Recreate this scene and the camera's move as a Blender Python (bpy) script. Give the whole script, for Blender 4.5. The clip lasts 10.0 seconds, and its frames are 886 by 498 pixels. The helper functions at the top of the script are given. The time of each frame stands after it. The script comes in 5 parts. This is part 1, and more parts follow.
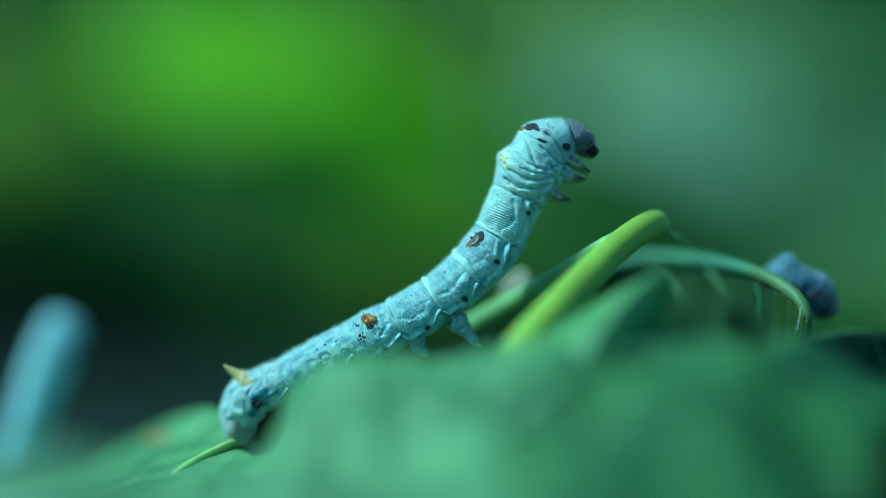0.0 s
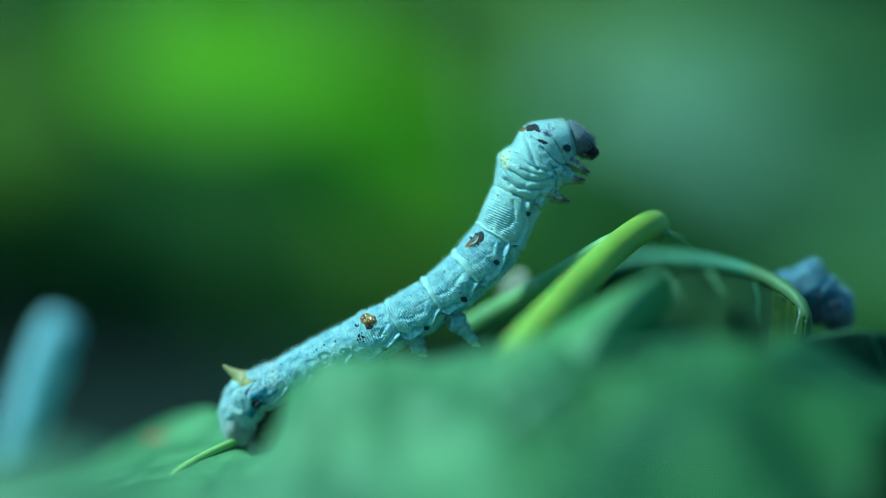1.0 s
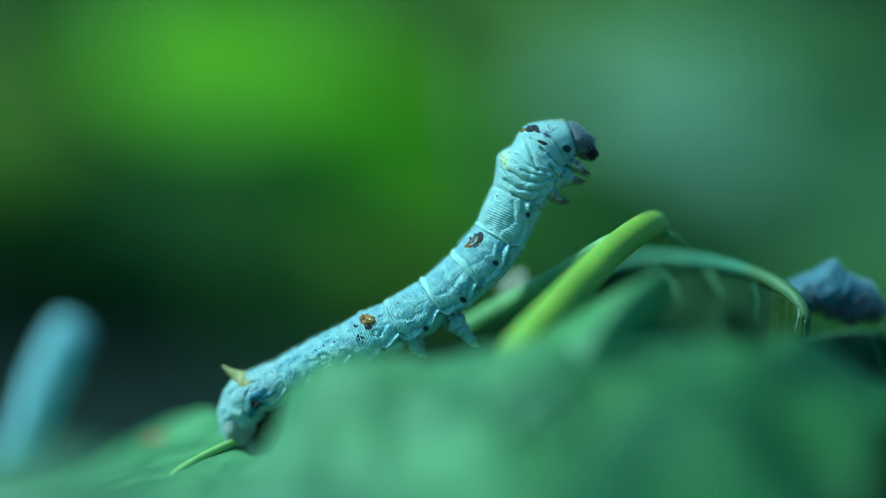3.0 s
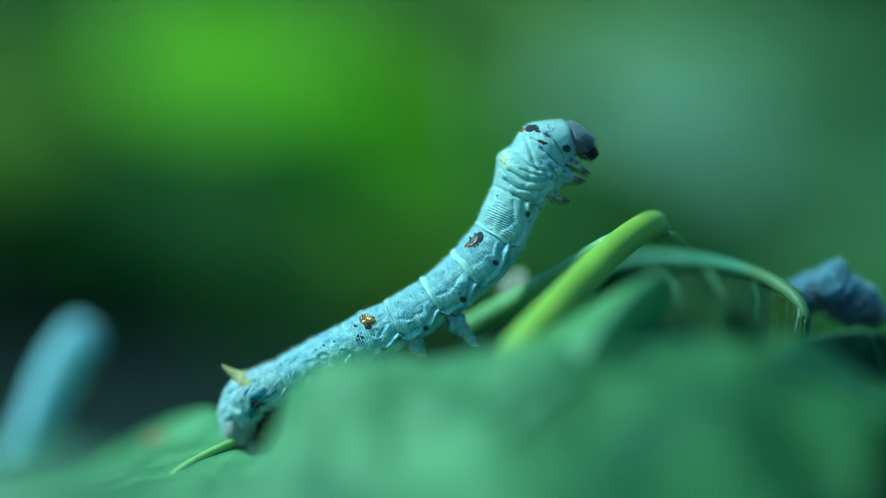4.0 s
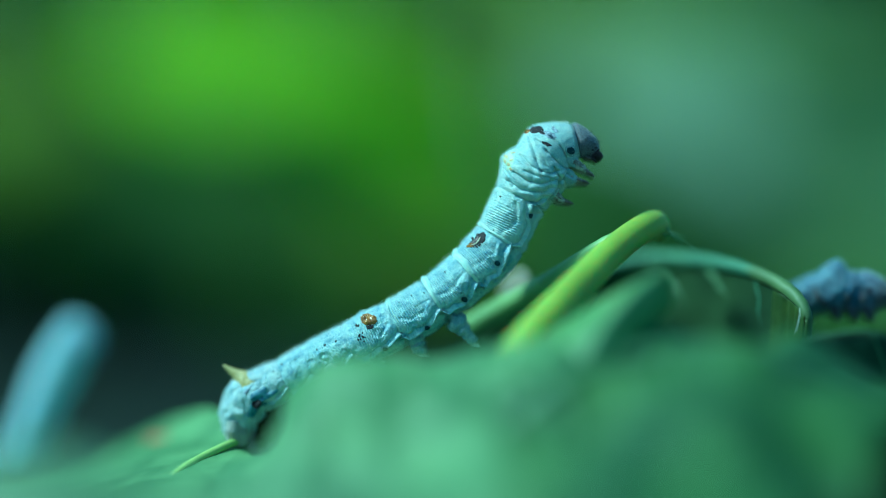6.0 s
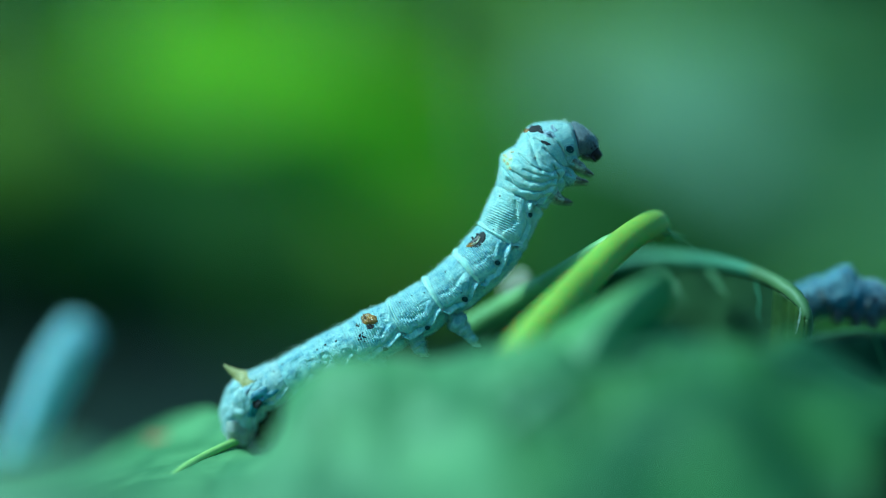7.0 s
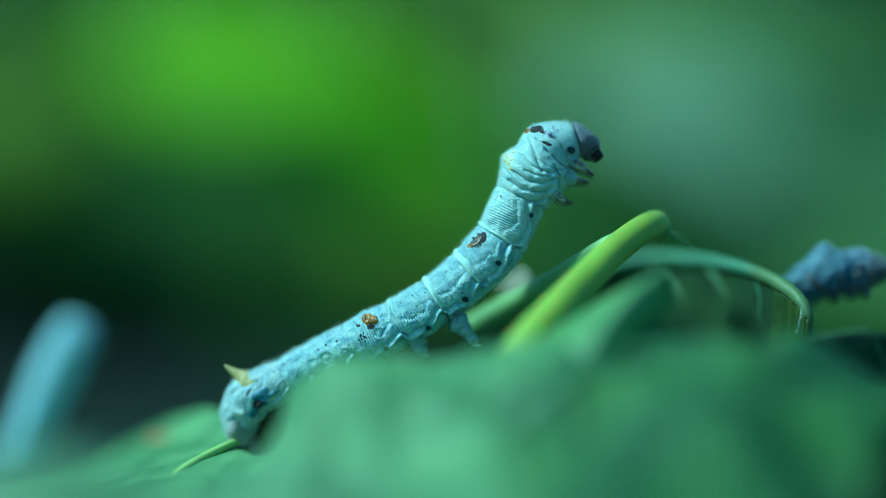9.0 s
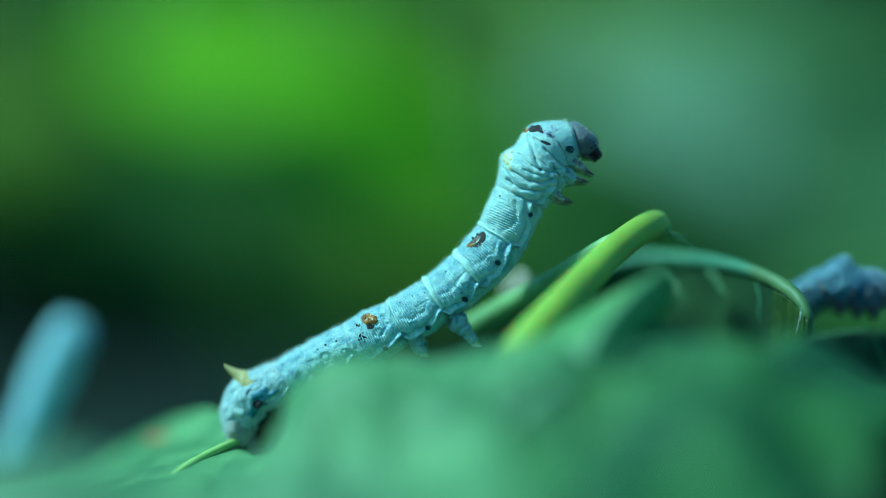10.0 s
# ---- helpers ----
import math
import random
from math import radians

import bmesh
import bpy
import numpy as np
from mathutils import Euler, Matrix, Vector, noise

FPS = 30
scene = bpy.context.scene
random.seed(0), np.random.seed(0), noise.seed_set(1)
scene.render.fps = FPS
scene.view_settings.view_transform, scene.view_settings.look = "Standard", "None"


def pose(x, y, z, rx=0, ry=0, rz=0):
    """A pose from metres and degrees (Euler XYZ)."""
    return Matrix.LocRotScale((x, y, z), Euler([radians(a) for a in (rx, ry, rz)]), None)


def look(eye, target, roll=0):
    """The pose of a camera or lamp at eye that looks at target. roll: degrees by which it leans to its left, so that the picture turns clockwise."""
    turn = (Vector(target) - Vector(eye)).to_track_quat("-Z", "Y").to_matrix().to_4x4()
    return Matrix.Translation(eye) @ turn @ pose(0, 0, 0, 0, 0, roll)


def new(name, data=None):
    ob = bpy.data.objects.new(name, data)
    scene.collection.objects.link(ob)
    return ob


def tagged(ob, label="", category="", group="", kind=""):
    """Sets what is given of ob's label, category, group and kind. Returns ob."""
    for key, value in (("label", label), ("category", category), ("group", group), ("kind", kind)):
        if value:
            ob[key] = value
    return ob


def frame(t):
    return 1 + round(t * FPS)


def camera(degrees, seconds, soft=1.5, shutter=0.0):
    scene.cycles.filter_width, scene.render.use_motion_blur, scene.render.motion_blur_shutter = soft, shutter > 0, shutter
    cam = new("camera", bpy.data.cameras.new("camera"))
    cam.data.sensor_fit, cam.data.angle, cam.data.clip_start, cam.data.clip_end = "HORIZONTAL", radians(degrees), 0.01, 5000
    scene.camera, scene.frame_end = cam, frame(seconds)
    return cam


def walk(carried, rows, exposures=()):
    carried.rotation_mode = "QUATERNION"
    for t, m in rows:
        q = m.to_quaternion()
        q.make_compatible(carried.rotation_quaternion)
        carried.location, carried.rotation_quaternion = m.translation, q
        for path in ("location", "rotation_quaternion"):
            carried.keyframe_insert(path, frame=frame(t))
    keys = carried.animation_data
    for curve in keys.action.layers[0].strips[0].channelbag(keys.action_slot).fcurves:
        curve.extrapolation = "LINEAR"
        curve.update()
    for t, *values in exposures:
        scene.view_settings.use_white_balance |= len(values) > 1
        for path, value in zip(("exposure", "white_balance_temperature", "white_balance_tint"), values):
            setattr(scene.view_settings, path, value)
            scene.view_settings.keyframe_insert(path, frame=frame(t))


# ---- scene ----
# A silkworm rearing on mulberry leaves, close up: the picture is about 10 cm wide at the main silkworm.
FOCUS = 0.2977
EYE_Z = 0.075

cam = camera(20.0, 10.0, 0.75)
cam.data.dof.use_dof = True
cam.data.dof.focus_distance = FOCUS - 0.0030
cam.data.dof.aperture_fstop = 2.8

# the tripod head gives a little: seconds, pan and tilt in degrees
SWAY = [(0, 0, 0), (0.5, 0, 0), (1.0, -0.018, 0.003), (1.5, -0.028, 0.010), (2.0, -0.031, 0.014), (2.5, -0.036, 0.014),
        (4.0, -0.036, 0.008), (4.5, -0.031, 0.004), (5.0, -0.030, 0.0), (5.5, -0.014, 0.004), (7.0, 0.003, 0.0),
        (7.5, 0.017, 0.0), (9.5, 0.018, 0.003), (10.0, 0.008, 0.0)]
walk(cam, [(t, pose(0, -FOCUS, EYE_Z, 90 + tilt, 0, pan)) for t, pan, tilt in SWAY],
     exposures=[(t, e, 4250, -55) for t, e in ((0, 0.91), (0.5, 0.92), (1.0, 0.96), (1.5, 0.92), (2.5, 0.87), (4.0, 0.95), (4.5, 0.99), (5.0, 0.98), (5.5, 1.06),
                                               (7.0, 1.04), (7.5, 1.01), (8.0, 0.92), (8.5, 0.94), (9.0, 0.97), (10.0, 1.02))])

# ---- light: hazy daylight, soft, from above and one side ----
world = bpy.data.worlds.new("world")
scene.world = world
world.use_nodes = True
wn = world.node_tree
sky = wn.nodes.new("ShaderNodeTexSky")
sky.sky_type = "NISHITA"
sky.sun_disc = False
sky.sun_elevation = radians(51)
sky.sun_rotation = radians(-102)
wn.links.new(sky.outputs[0], wn.nodes["Background"].inputs[0])
wn.nodes["Background"].inputs[1].default_value = 0.072
sun = new("sun", bpy.data.lights.new("sun", "SUN"))
sun.data.energy = 2.75
sun.data.angle = radians(10)
sun.data.color = (1.0, 0.96, 0.91)
sun.matrix_world = look((-0.66, -0.14, 0.84), (0, 0, 0))


# ---- materials ----
def mat_new(name):
    m = bpy.data.materials.new(name)
    m.use_nodes = True
    nt = m.node_tree
    return m, nt, nt.nodes["Principled BSDF"]


def noise_ramp(nt, scale, stops, detail=6, rough=0.6, coord="Object", stretch=(1, 1, 1)):
    tc = nt.nodes.new("ShaderNodeTexCoord")
    mp = nt.nodes.new("ShaderNodeMapping")
    mp.inputs["Scale"].default_value = stretch
    nt.links.new(tc.outputs[coord], mp.inputs[0])
    nz = nt.nodes.new("ShaderNodeTexNoise")
    nz.inputs["Scale"].default_value = scale
    nz.inputs["Detail"].default_value = detail
    nz.inputs["Roughness"].default_value = rough
    nt.links.new(mp.outputs[0], nz.inputs["Vector"])
    rp = nt.nodes.new("ShaderNodeValToRGB")
    el = rp.color_ramp.elements
    while len(el) < len(stops):
        el.new(0.5)
    for e, (p, c) in zip(el, stops):
        e.position = p
        e.color = (*c, 1)
    nt.links.new(nz.outputs["Fac"], rp.inputs[0])
    return rp, nz, mp


def mixed(nt, a, b, fac, mode="MIX"):
    mx = nt.nodes.new("ShaderNodeMix")
    mx.data_type = "RGBA"
    mx.blend_type = mode
    if isinstance(fac, float):
        mx.inputs[0].default_value = fac
    else:
        nt.links.new(fac, mx.inputs[0])
    nt.links.new(a, mx.inputs[6])
    nt.links.new(b, mx.inputs[7])
    return mx.outputs[2]


def bump(nt, bsdf, heights):
    """heights: (socket, distance in metres, strength)."""
    last = None
    for sock, dist, strength in heights:
        b = nt.nodes.new("ShaderNodeBump")
        b.inputs["Distance"].default_value = dist
        b.inputs["Strength"].default_value = strength
        nt.links.new(sock, b.inputs["Height"])
        if last:
            nt.links.new(last, b.inputs["Normal"])
        last = b.outputs[0]
    nt.links.new(last, bsdf.inputs["Normal"])


def skin(name, light, mid, dark, rough=0.30, pits=0.5, coord="UV", lines=0.5):
    """Powdery silkworm skin: mottled, pitted and finely lined across the body (skin coordinates in millimetres)."""
    k = 1.0 if coord == "UV" else 1000.0
    m, nt, b = mat_new(name)
    big, _, _ = noise_ramp(nt, 0.9 * k, [(0.32, mid), (0.68, light)], 6, 0.65, coord)
    pit, pz, _ = noise_ramp(nt, 4.6 * k, [(0.33, dark), (0.47, (1, 1, 1))], 3, 0.6, coord, (1.0, 0.7, 1.0))
    fine, fz, _ = noise_ramp(nt, 9.5 * k, [(0.30, (0.70, 0.74, 0.80)), (0.60, (1, 1, 1))], 2, 0.6, coord)
    line, lz, _ = noise_ramp(nt, 1.0 * k, [(0.40, (0.80, 0.84, 0.90)), (0.55, (1, 1, 1))], 2, 0.5, coord, (5.5, 0.7, 1.0))
    col = mixed(nt, big.outputs[0], pit.outputs[0], pits, "MULTIPLY")
    col = mixed(nt, col, fine.outputs[0], 0.8, "MULTIPLY")
    col = mixed(nt, col, line.outputs[0], lines, "MULTIPLY")
    nt.links.new(col, b.inputs["Base Color"])
    b.inputs["Roughness"].default_value = rough
    b.inputs["Subsurface Weight"].default_value = 0.04
    b.inputs["Subsurface Scale"].default_value = 0.0002
    b.inputs["Sheen Weight"].default_value = 0.3
    bump(nt, b, [(lz.outputs["Fac"], 0.00014, 1.4 * lines), (pz.outputs["Fac"], 0.00016, min(1.0, 1.6 * pits)), (fz.outputs["Fac"], 0.00010, 0.9)])
    return m


def plain(name, c1, c2, scale=900, rough=0.5, height=0.00005, coat=0.0, shine=0.5, soft=0.0, down=0.0):
    m, nt, b = mat_new(name)
    b.inputs["Subsurface Weight"].default_value = soft
    b.inputs["Sheen Weight"].default_value = down
    b.inputs["Subsurface Scale"].default_value = 0.0015
    rp, nz, _ = noise_ramp(nt, scale, [(0.35, c1), (0.65, c2)])
    nt.links.new(rp.outputs[0], b.inputs["Base Color"])
    b.inputs["Roughness"].default_value = rough
    b.inputs["Coat Weight"].default_value = coat
    b.inputs["Specular IOR Level"].default_value = shine
    bump(nt, b, [(nz.outputs["Fac"], height, 0.7)])
    return m


def leaf_mat(name, c1, c2, glow, rough=0.42, scale=60, through_it=0.35, spots=None):
    """Leaf blade: mottled top colour, light passing through, fine vein net."""
    m, nt, b = mat_new(name)
    rp, nz, _ = noise_ramp(nt, scale, [(0.40, c1), (0.60, c2)], 5)
    fine, fz, _ = noise_ramp(nt, 900, [(0.35, (0.8, 0.8, 0.8)), (0.65, (1, 1, 1))], 3)
    col = mixed(nt, rp.outputs[0], fine.outputs[0], 0.6, "MULTIPLY")
    if spots:
        sp, _, _ = noise_ramp(nt, 120, [(0.68, (0, 0, 0)), (0.75, (1, 1, 1))], 3)
        rgb = nt.nodes.new("ShaderNodeRGB")
        rgb.outputs[0].default_value = (*spots, 1)
        col = mixed(nt, col, rgb.outputs[0], sp.outputs[0])
    nt.links.new(col, b.inputs["Base Color"])
    b.inputs["Roughness"].default_value = rough
    b.inputs["Specular IOR Level"].default_value = 0.5 if rough < 0.8 else 0.12
    vr = nt.nodes.new("ShaderNodeTexVoronoi")
    vr.feature = "DISTANCE_TO_EDGE"
    vr.inputs["Scale"].default_value = 420
    tc = nt.nodes.new("ShaderNodeTexCoord")
    nt.links.new(tc.outputs["Object"], vr.inputs["Vector"])
    bump(nt, b, [(vr.outputs["Distance"], 0.0002, 0.5), (fz.outputs["Fac"], 0.0001, 0.4)])
    tr = nt.nodes.new("ShaderNodeBsdfTranslucent")
    tr.inputs[0].default_value = (*glow, 1)
    mx = nt.nodes.new("ShaderNodeMixShader")
    mx.inputs[0].default_value = through_it
    nt.links.new(b.outputs[0], mx.inputs[1])
    nt.links.new(tr.outputs[0], mx.inputs[2])
    nt.links.new(mx.outputs[0], nt.nodes["Material Output"].inputs[0])
    return m


SKIN = skin("silkworm_skin", (0.58, 0.68, 0.68), (0.19, 0.30, 0.43), (0.22, 0.30, 0.42), pits=0.5, lines=0.5)
SKIN_BREAST = skin("silkworm_breast_skin", (0.55, 0.62, 0.58), (0.33, 0.44, 0.50), (0.28, 0.38, 0.50), 0.34, 0.34, lines=0.35)
SKIN_TAIL = skin("silkworm_tail_skin", (0.58, 0.62, 0.62), (0.26, 0.34, 0.44), (0.26, 0.32, 0.42), pits=0.45, lines=0.15)
SKIN_CLASP = skin("silkworm_clasper_skin", (0.42, 0.40, 0.37), (0.24, 0.24, 0.24), (0.30, 0.28, 0.28), pits=0.5, coord="Object")
SKIN_BAND = skin("silkworm_joint_skin", (0.68, 0.77, 0.70), (0.54, 0.66, 0.65), (0.44, 0.54, 0.60), 0.4, 0.2, lines=0.5)
SKIN_FOOT = skin("silkworm_foot_skin", (0.38, 0.44, 0.46), (0.18, 0.25, 0.32), (0.26, 0.32, 0.40), coord="Object")
SKIN_PAD = skin("silkworm_leg_base_skin", (0.46, 0.52, 0.50), (0.26, 0.34, 0.38), (0.28, 0.36, 0.44), coord="Object")
SKIN_FAR = skin("silkworm_far_skin", (0.58, 0.72, 0.81), (0.41, 0.55, 0.67), (0.36, 0.42, 0.50), coord="Object")
SKIN_GREY = skin("silkworm_grey_skin", (0.17, 0.25, 0.33), (0.038, 0.075, 0.155), (0.18, 0.20, 0.30), pits=0.9, coord="Object")
SKIN_NAVY = skin("silkworm_slate_skin", (0.085, 0.15, 0.25), (0.02, 0.045, 0.11), (0.18, 0.20, 0.30), pits=0.9, coord="Object")
SKIN_LILAC = skin("silkworm_collar_skin", (0.20, 0.24, 0.34), (0.07, 0.095, 0.165), (0.20, 0.22, 0.30), pits=0.8, coord="Object")
HEAD = skin("head_capsule", (0.15, 0.15, 0.20), (0.05, 0.055, 0.085), (0.20, 0.18, 0.20), 0.36, 0.8, "Object", 0.2)
HEAD_GREY = skin("grey_head_capsule", (0.08, 0.08, 0.11), (0.04, 0.04, 0.06), (0.22, 0.20, 0.22), 0.4, 0.9, coord="Object")
DARK = plain("dark_mark", (0.007, 0.006, 0.009), (0.040, 0.030, 0.040), 4200, 0.6, shine=0.15)
BROWN = plain("brown_mark", (0.11, 0.045, 0.010), (0.36, 0.17, 0.030), 1500, 0.22, 0.0003, 0.4)
SCAR = plain("purple_brown_scar", (0.05, 0.035, 0.05), (0.26, 0.18, 0.18), 3000, 0.4, 0.0002)
RED = plain("red_spot", (0.28, 0.10, 0.05), (0.42, 0.18, 0.09), 900, 0.6)
RUST = plain("rust_mark", (0.36, 0.24, 0.11), (0.52, 0.44, 0.28), 1800, 0.5)
STRAW = plain("straw_mark", (0.40, 0.44, 0.28), (0.50, 0.57, 0.46), 2500, 0.5)
HOLE = plain("breathing_hole_rim", (0.012, 0.022, 0.036), (0.040, 0.065, 0.095), 2600, 0.6, shine=0.15)
CREAM = plain("cream_mark", (0.50, 0.42, 0.34), (0.72, 0.64, 0.56), 2500, 0.5)
NAVY = plain("slate_mark", (0.02, 0.05, 0.13), (0.17, 0.26, 0.36), 1300, 0.5)
SMOKE = plain("smoky_mark", (0.045, 0.035, 0.07), (0.44, 0.48, 0.60), 3600, 0.5)
HORN = plain("horn", (0.30, 0.24, 0.08), (0.52, 0.42, 0.22), 900, 0.4)
CLAW = plain("leg_claw", (0.03, 0.022, 0.024), (0.15, 0.13, 0.13), 2600, 0.35)
SHIN = plain("leg_shin", (0.05, 0.042, 0.045), (0.40, 0.40, 0.36), 1700, 0.35)
HAIR = plain("pale_hair", (0.7, 0.7, 0.66), (0.8, 0.8, 0.78), 500, 0.5)
LEAF_FRONT = leaf_mat("leaf_front", (0.125, 0.218, 0.086), (0.252, 0.380, 0.162), (0.12, 0.23, 0.03), 0.62, 150)
# darker copy of the front leaf's green, with shade put into the colour
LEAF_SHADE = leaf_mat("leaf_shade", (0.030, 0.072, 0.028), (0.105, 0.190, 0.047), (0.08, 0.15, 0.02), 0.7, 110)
LEAF_BACK = leaf_mat("leaf_back", (0.17, 0.25, 0.07), (0.26, 0.34, 0.11), (0.2, 0.32, 0.05), 0.5, 60, 0.35, (0.35, 0.12, 0.06))
# folded leaf: the shade of its hollow is put into this dark colour
LEAF_HOLLOW_SHADE = leaf_mat("leaf_hollow_shade", (0.030, 0.050, 0.024), (0.055, 0.086, 0.036), (0.06, 0.09, 0.018), 0.9, 90, 0.3)
LEAF_MARGIN = leaf_mat("leaf_margin", (0.06, 0.095, 0.020), (0.105, 0.15, 0.028), (0.11, 0.15, 0.015), 0.5, 300, 0.5)
# bright background copy: light through the leaf is put into its colour
LEAF_SUNLIT = leaf_mat("leaf_sunlit", (0.33, 0.52, 0.010), (0.42, 0.62, 0.014), (0.38, 0.62, 0.006), 0.8, 20, 0.5)
LEAF_MID = leaf_mat("leaf_mid", (0.17, 0.29, 0.09), (0.24, 0.36, 0.125), (0.14, 0.22, 0.05), 0.5, 120)
LEAF_OLIVE = leaf_mat("leaf_olive", (0.15, 0.21, 0.018), (0.22, 0.29, 0.03), (0.12, 0.2, 0.01), 0.8, 20)
LEAF_FORE = leaf_mat("leaf_fore", (0.15, 0.22, 0.12), (0.25, 0.35, 0.20), (0.14, 0.22, 0.06), 0.5, 70)
LEAF_DARK = leaf_mat("leaf_dark", (0.03, 0.046, 0.03), (0.055, 0.08, 0.045), (0.03, 0.05, 0.01), 0.85, 300, 0.2)
# two lighter background copies, with daylight put into the leaf colour
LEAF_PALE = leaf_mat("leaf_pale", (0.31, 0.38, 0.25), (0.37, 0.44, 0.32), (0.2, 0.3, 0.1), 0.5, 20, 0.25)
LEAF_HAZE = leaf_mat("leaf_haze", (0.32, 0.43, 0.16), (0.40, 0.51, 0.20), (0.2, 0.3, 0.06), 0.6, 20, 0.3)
# deep copy for shaded leaves and the bush: shade is in the colour
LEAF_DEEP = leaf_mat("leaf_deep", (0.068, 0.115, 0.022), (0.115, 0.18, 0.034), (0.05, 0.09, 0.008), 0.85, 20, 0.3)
STEM = plain("green_stem", (0.22, 0.285, 0.022), (0.28, 0.35, 0.032), 160, 0.6, 0.00005, soft=0.5, down=0.06)
SIDE = plain("side_stalk_green", (0.17, 0.24, 0.09), (0.25, 0.34, 0.13), 200, 0.45)
VEIN = plain("pale_vein", (0.32, 0.40, 0.11), (0.42, 0.52, 0.17), 200, 0.45)
VEIN_DIM = plain("dim_vein", (0.16, 0.24, 0.10), (0.24, 0.32, 0.15), 200, 0.45)
VEIN_RIM = plain("rim_vein", (0.062, 0.125, 0.07), (0.095, 0.17, 0.09), 120, 0.6)
VEIN_OLIVE = plain("rolled_margin", (0.060, 0.092, 0.030), (0.10, 0.14, 0.045), 200, 0.6)
VEIN_DEEP = plain("deep_vein", (0.11, 0.18, 0.08), (0.16, 0.23, 0.11), 200, 0.45)
BARK = plain("twig_bark", (0.10, 0.08, 0.05), (0.2, 0.16, 0.1), 300, 0.8, 0.0004)
# near-black brown that stands in for the shadow pocket beside the tail
POCKET_SHADOW = plain("pocket_shadow", (0.010, 0.008, 0.005), (0.035, 0.026, 0.014), 900, 0.9, 0.0004, shine=0.1)
# soil coloured very dark: the shade under the bush is put into it
SOIL = plain("shaded_soil", (0.013, 0.018, 0.016), (0.032, 0.040, 0.036), 40, 0.95, 0.003, shine=0.1)

# ---- helpers for shapes ----
ORIGIN = {}


def thing(name, at, label, category, group="", kind=""):
    ob = new(name)
    ob.empty_display_size = 0.005
    ob.location = at
    ORIGIN[ob] = Vector(at)
    return tagged(ob, label, category, group, kind)


def mesh_of(name, vf, at, material, smooth=True):
    v, f = vf
    me = bpy.data.meshes.new(name)
    me.from_pydata((np.asarray(v, float) - np.array(at)).tolist(), [], f if isinstance(f, list) else f.tolist())
    me.materials.append(material)
    me.polygons.foreach_set("use_smooth", [smooth] * len(me.polygons))
    me.update()
    return me


def part(name, vf, material, parent, label="", at=None, uv=None):
    at = ORIGIN[parent] if at is None else Vector(at)
    ob = new(name, mesh_of(name, vf, at, material))
    if uv is not None:
        lay = ob.data.uv_layers.new(name="skin")
        idx = np.zeros(len(ob.data.loops), int)
        ob.data.loops.foreach_get("vertex_index", idx)
        lay.data.foreach_set("uv", np.asarray(uv, float)[idx].ravel())
    ob.parent = parent
    ob.location = at - ORIGIN[parent]
    ORIGIN[ob] = at
    return tagged(ob, label)


def solo(name, vf, material, at, label, category, kind=""):
    ob = new(name, mesh_of(name, vf, at, material))
    ob.location = at
    ORIGIN[ob] = Vector(at)
    return tagged(ob, label, category, "", kind)


def joined(*pieces):
    vs, fs, n = [], [], 0
    for v, f in pieces:
        v = np.asarray(v, float)
        f = f if isinstance(f, list) else f.tolist()
        vs.append(v)
        fs += [[i + n for i in face] for face in f]
        n += len(v)
    return np.concatenate(vs), fs


def vnoise(p, seed=0):
    """Smooth value noise in 0..1 at points p (N, 3), one unit a cell."""
    p = np.asarray(p, float)
    i = np.floor(p).astype(np.int64)
    f = p - i
    f = f * f * (3 - 2 * f)
    out = np.zeros(len(p))
    for dx in (0, 1):
        for dy in (0, 1):
            for dz in (0, 1):
                h = (i[:, 0] + dx) * 374761393 + (i[:, 1] + dy) * 668265263 + (i[:, 2] + dz) * 2147483647 + seed * 1274126177
                h = (h ^ (h >> 13)) * 1274126177
                h = ((h ^ (h >> 16)) & 0xFFFF) / 65535.0
                w = (f[:, 0] if dx else 1 - f[:, 0]) * (f[:, 1] if dy else 1 - f[:, 1]) * (f[:, 2] if dz else 1 - f[:, 2])
                out += w * h
    return out


def grid_faces(nu, nv, wrap=False, start=0):
    f = []
    for i in range(nu - 1):
        for j in range(nv if wrap else nv - 1):
            k = (j + 1) % nv
            f.append([start + i * nv + j, start + i * nv + k, start + (i + 1) * nv + k, start + (i + 1) * nv + j])
    return f


def curve_points(pts, n):
    """Catmull-Rom through rows of any width, n even steps in the nodes' own count."""
    p = np.asarray(pts, float)
    e = np.vstack([2 * p[0] - p[1], p, 2 * p[-1] - p[-2]])
    u = np.linspace(0, len(p) - 1, n)
    i = np.minimum(u.astype(int), len(p) - 2)
    t = (u - i)[:, None]
    a, b, c, d = e[i], e[i + 1], e[i + 2], e[i + 3]
    return 0.5 * (2 * b + (c - a) * t + (2 * a - 5 * b + 4 * c - d) * t ** 2 + (3 * b - a - 3 * c + d) * t ** 3)


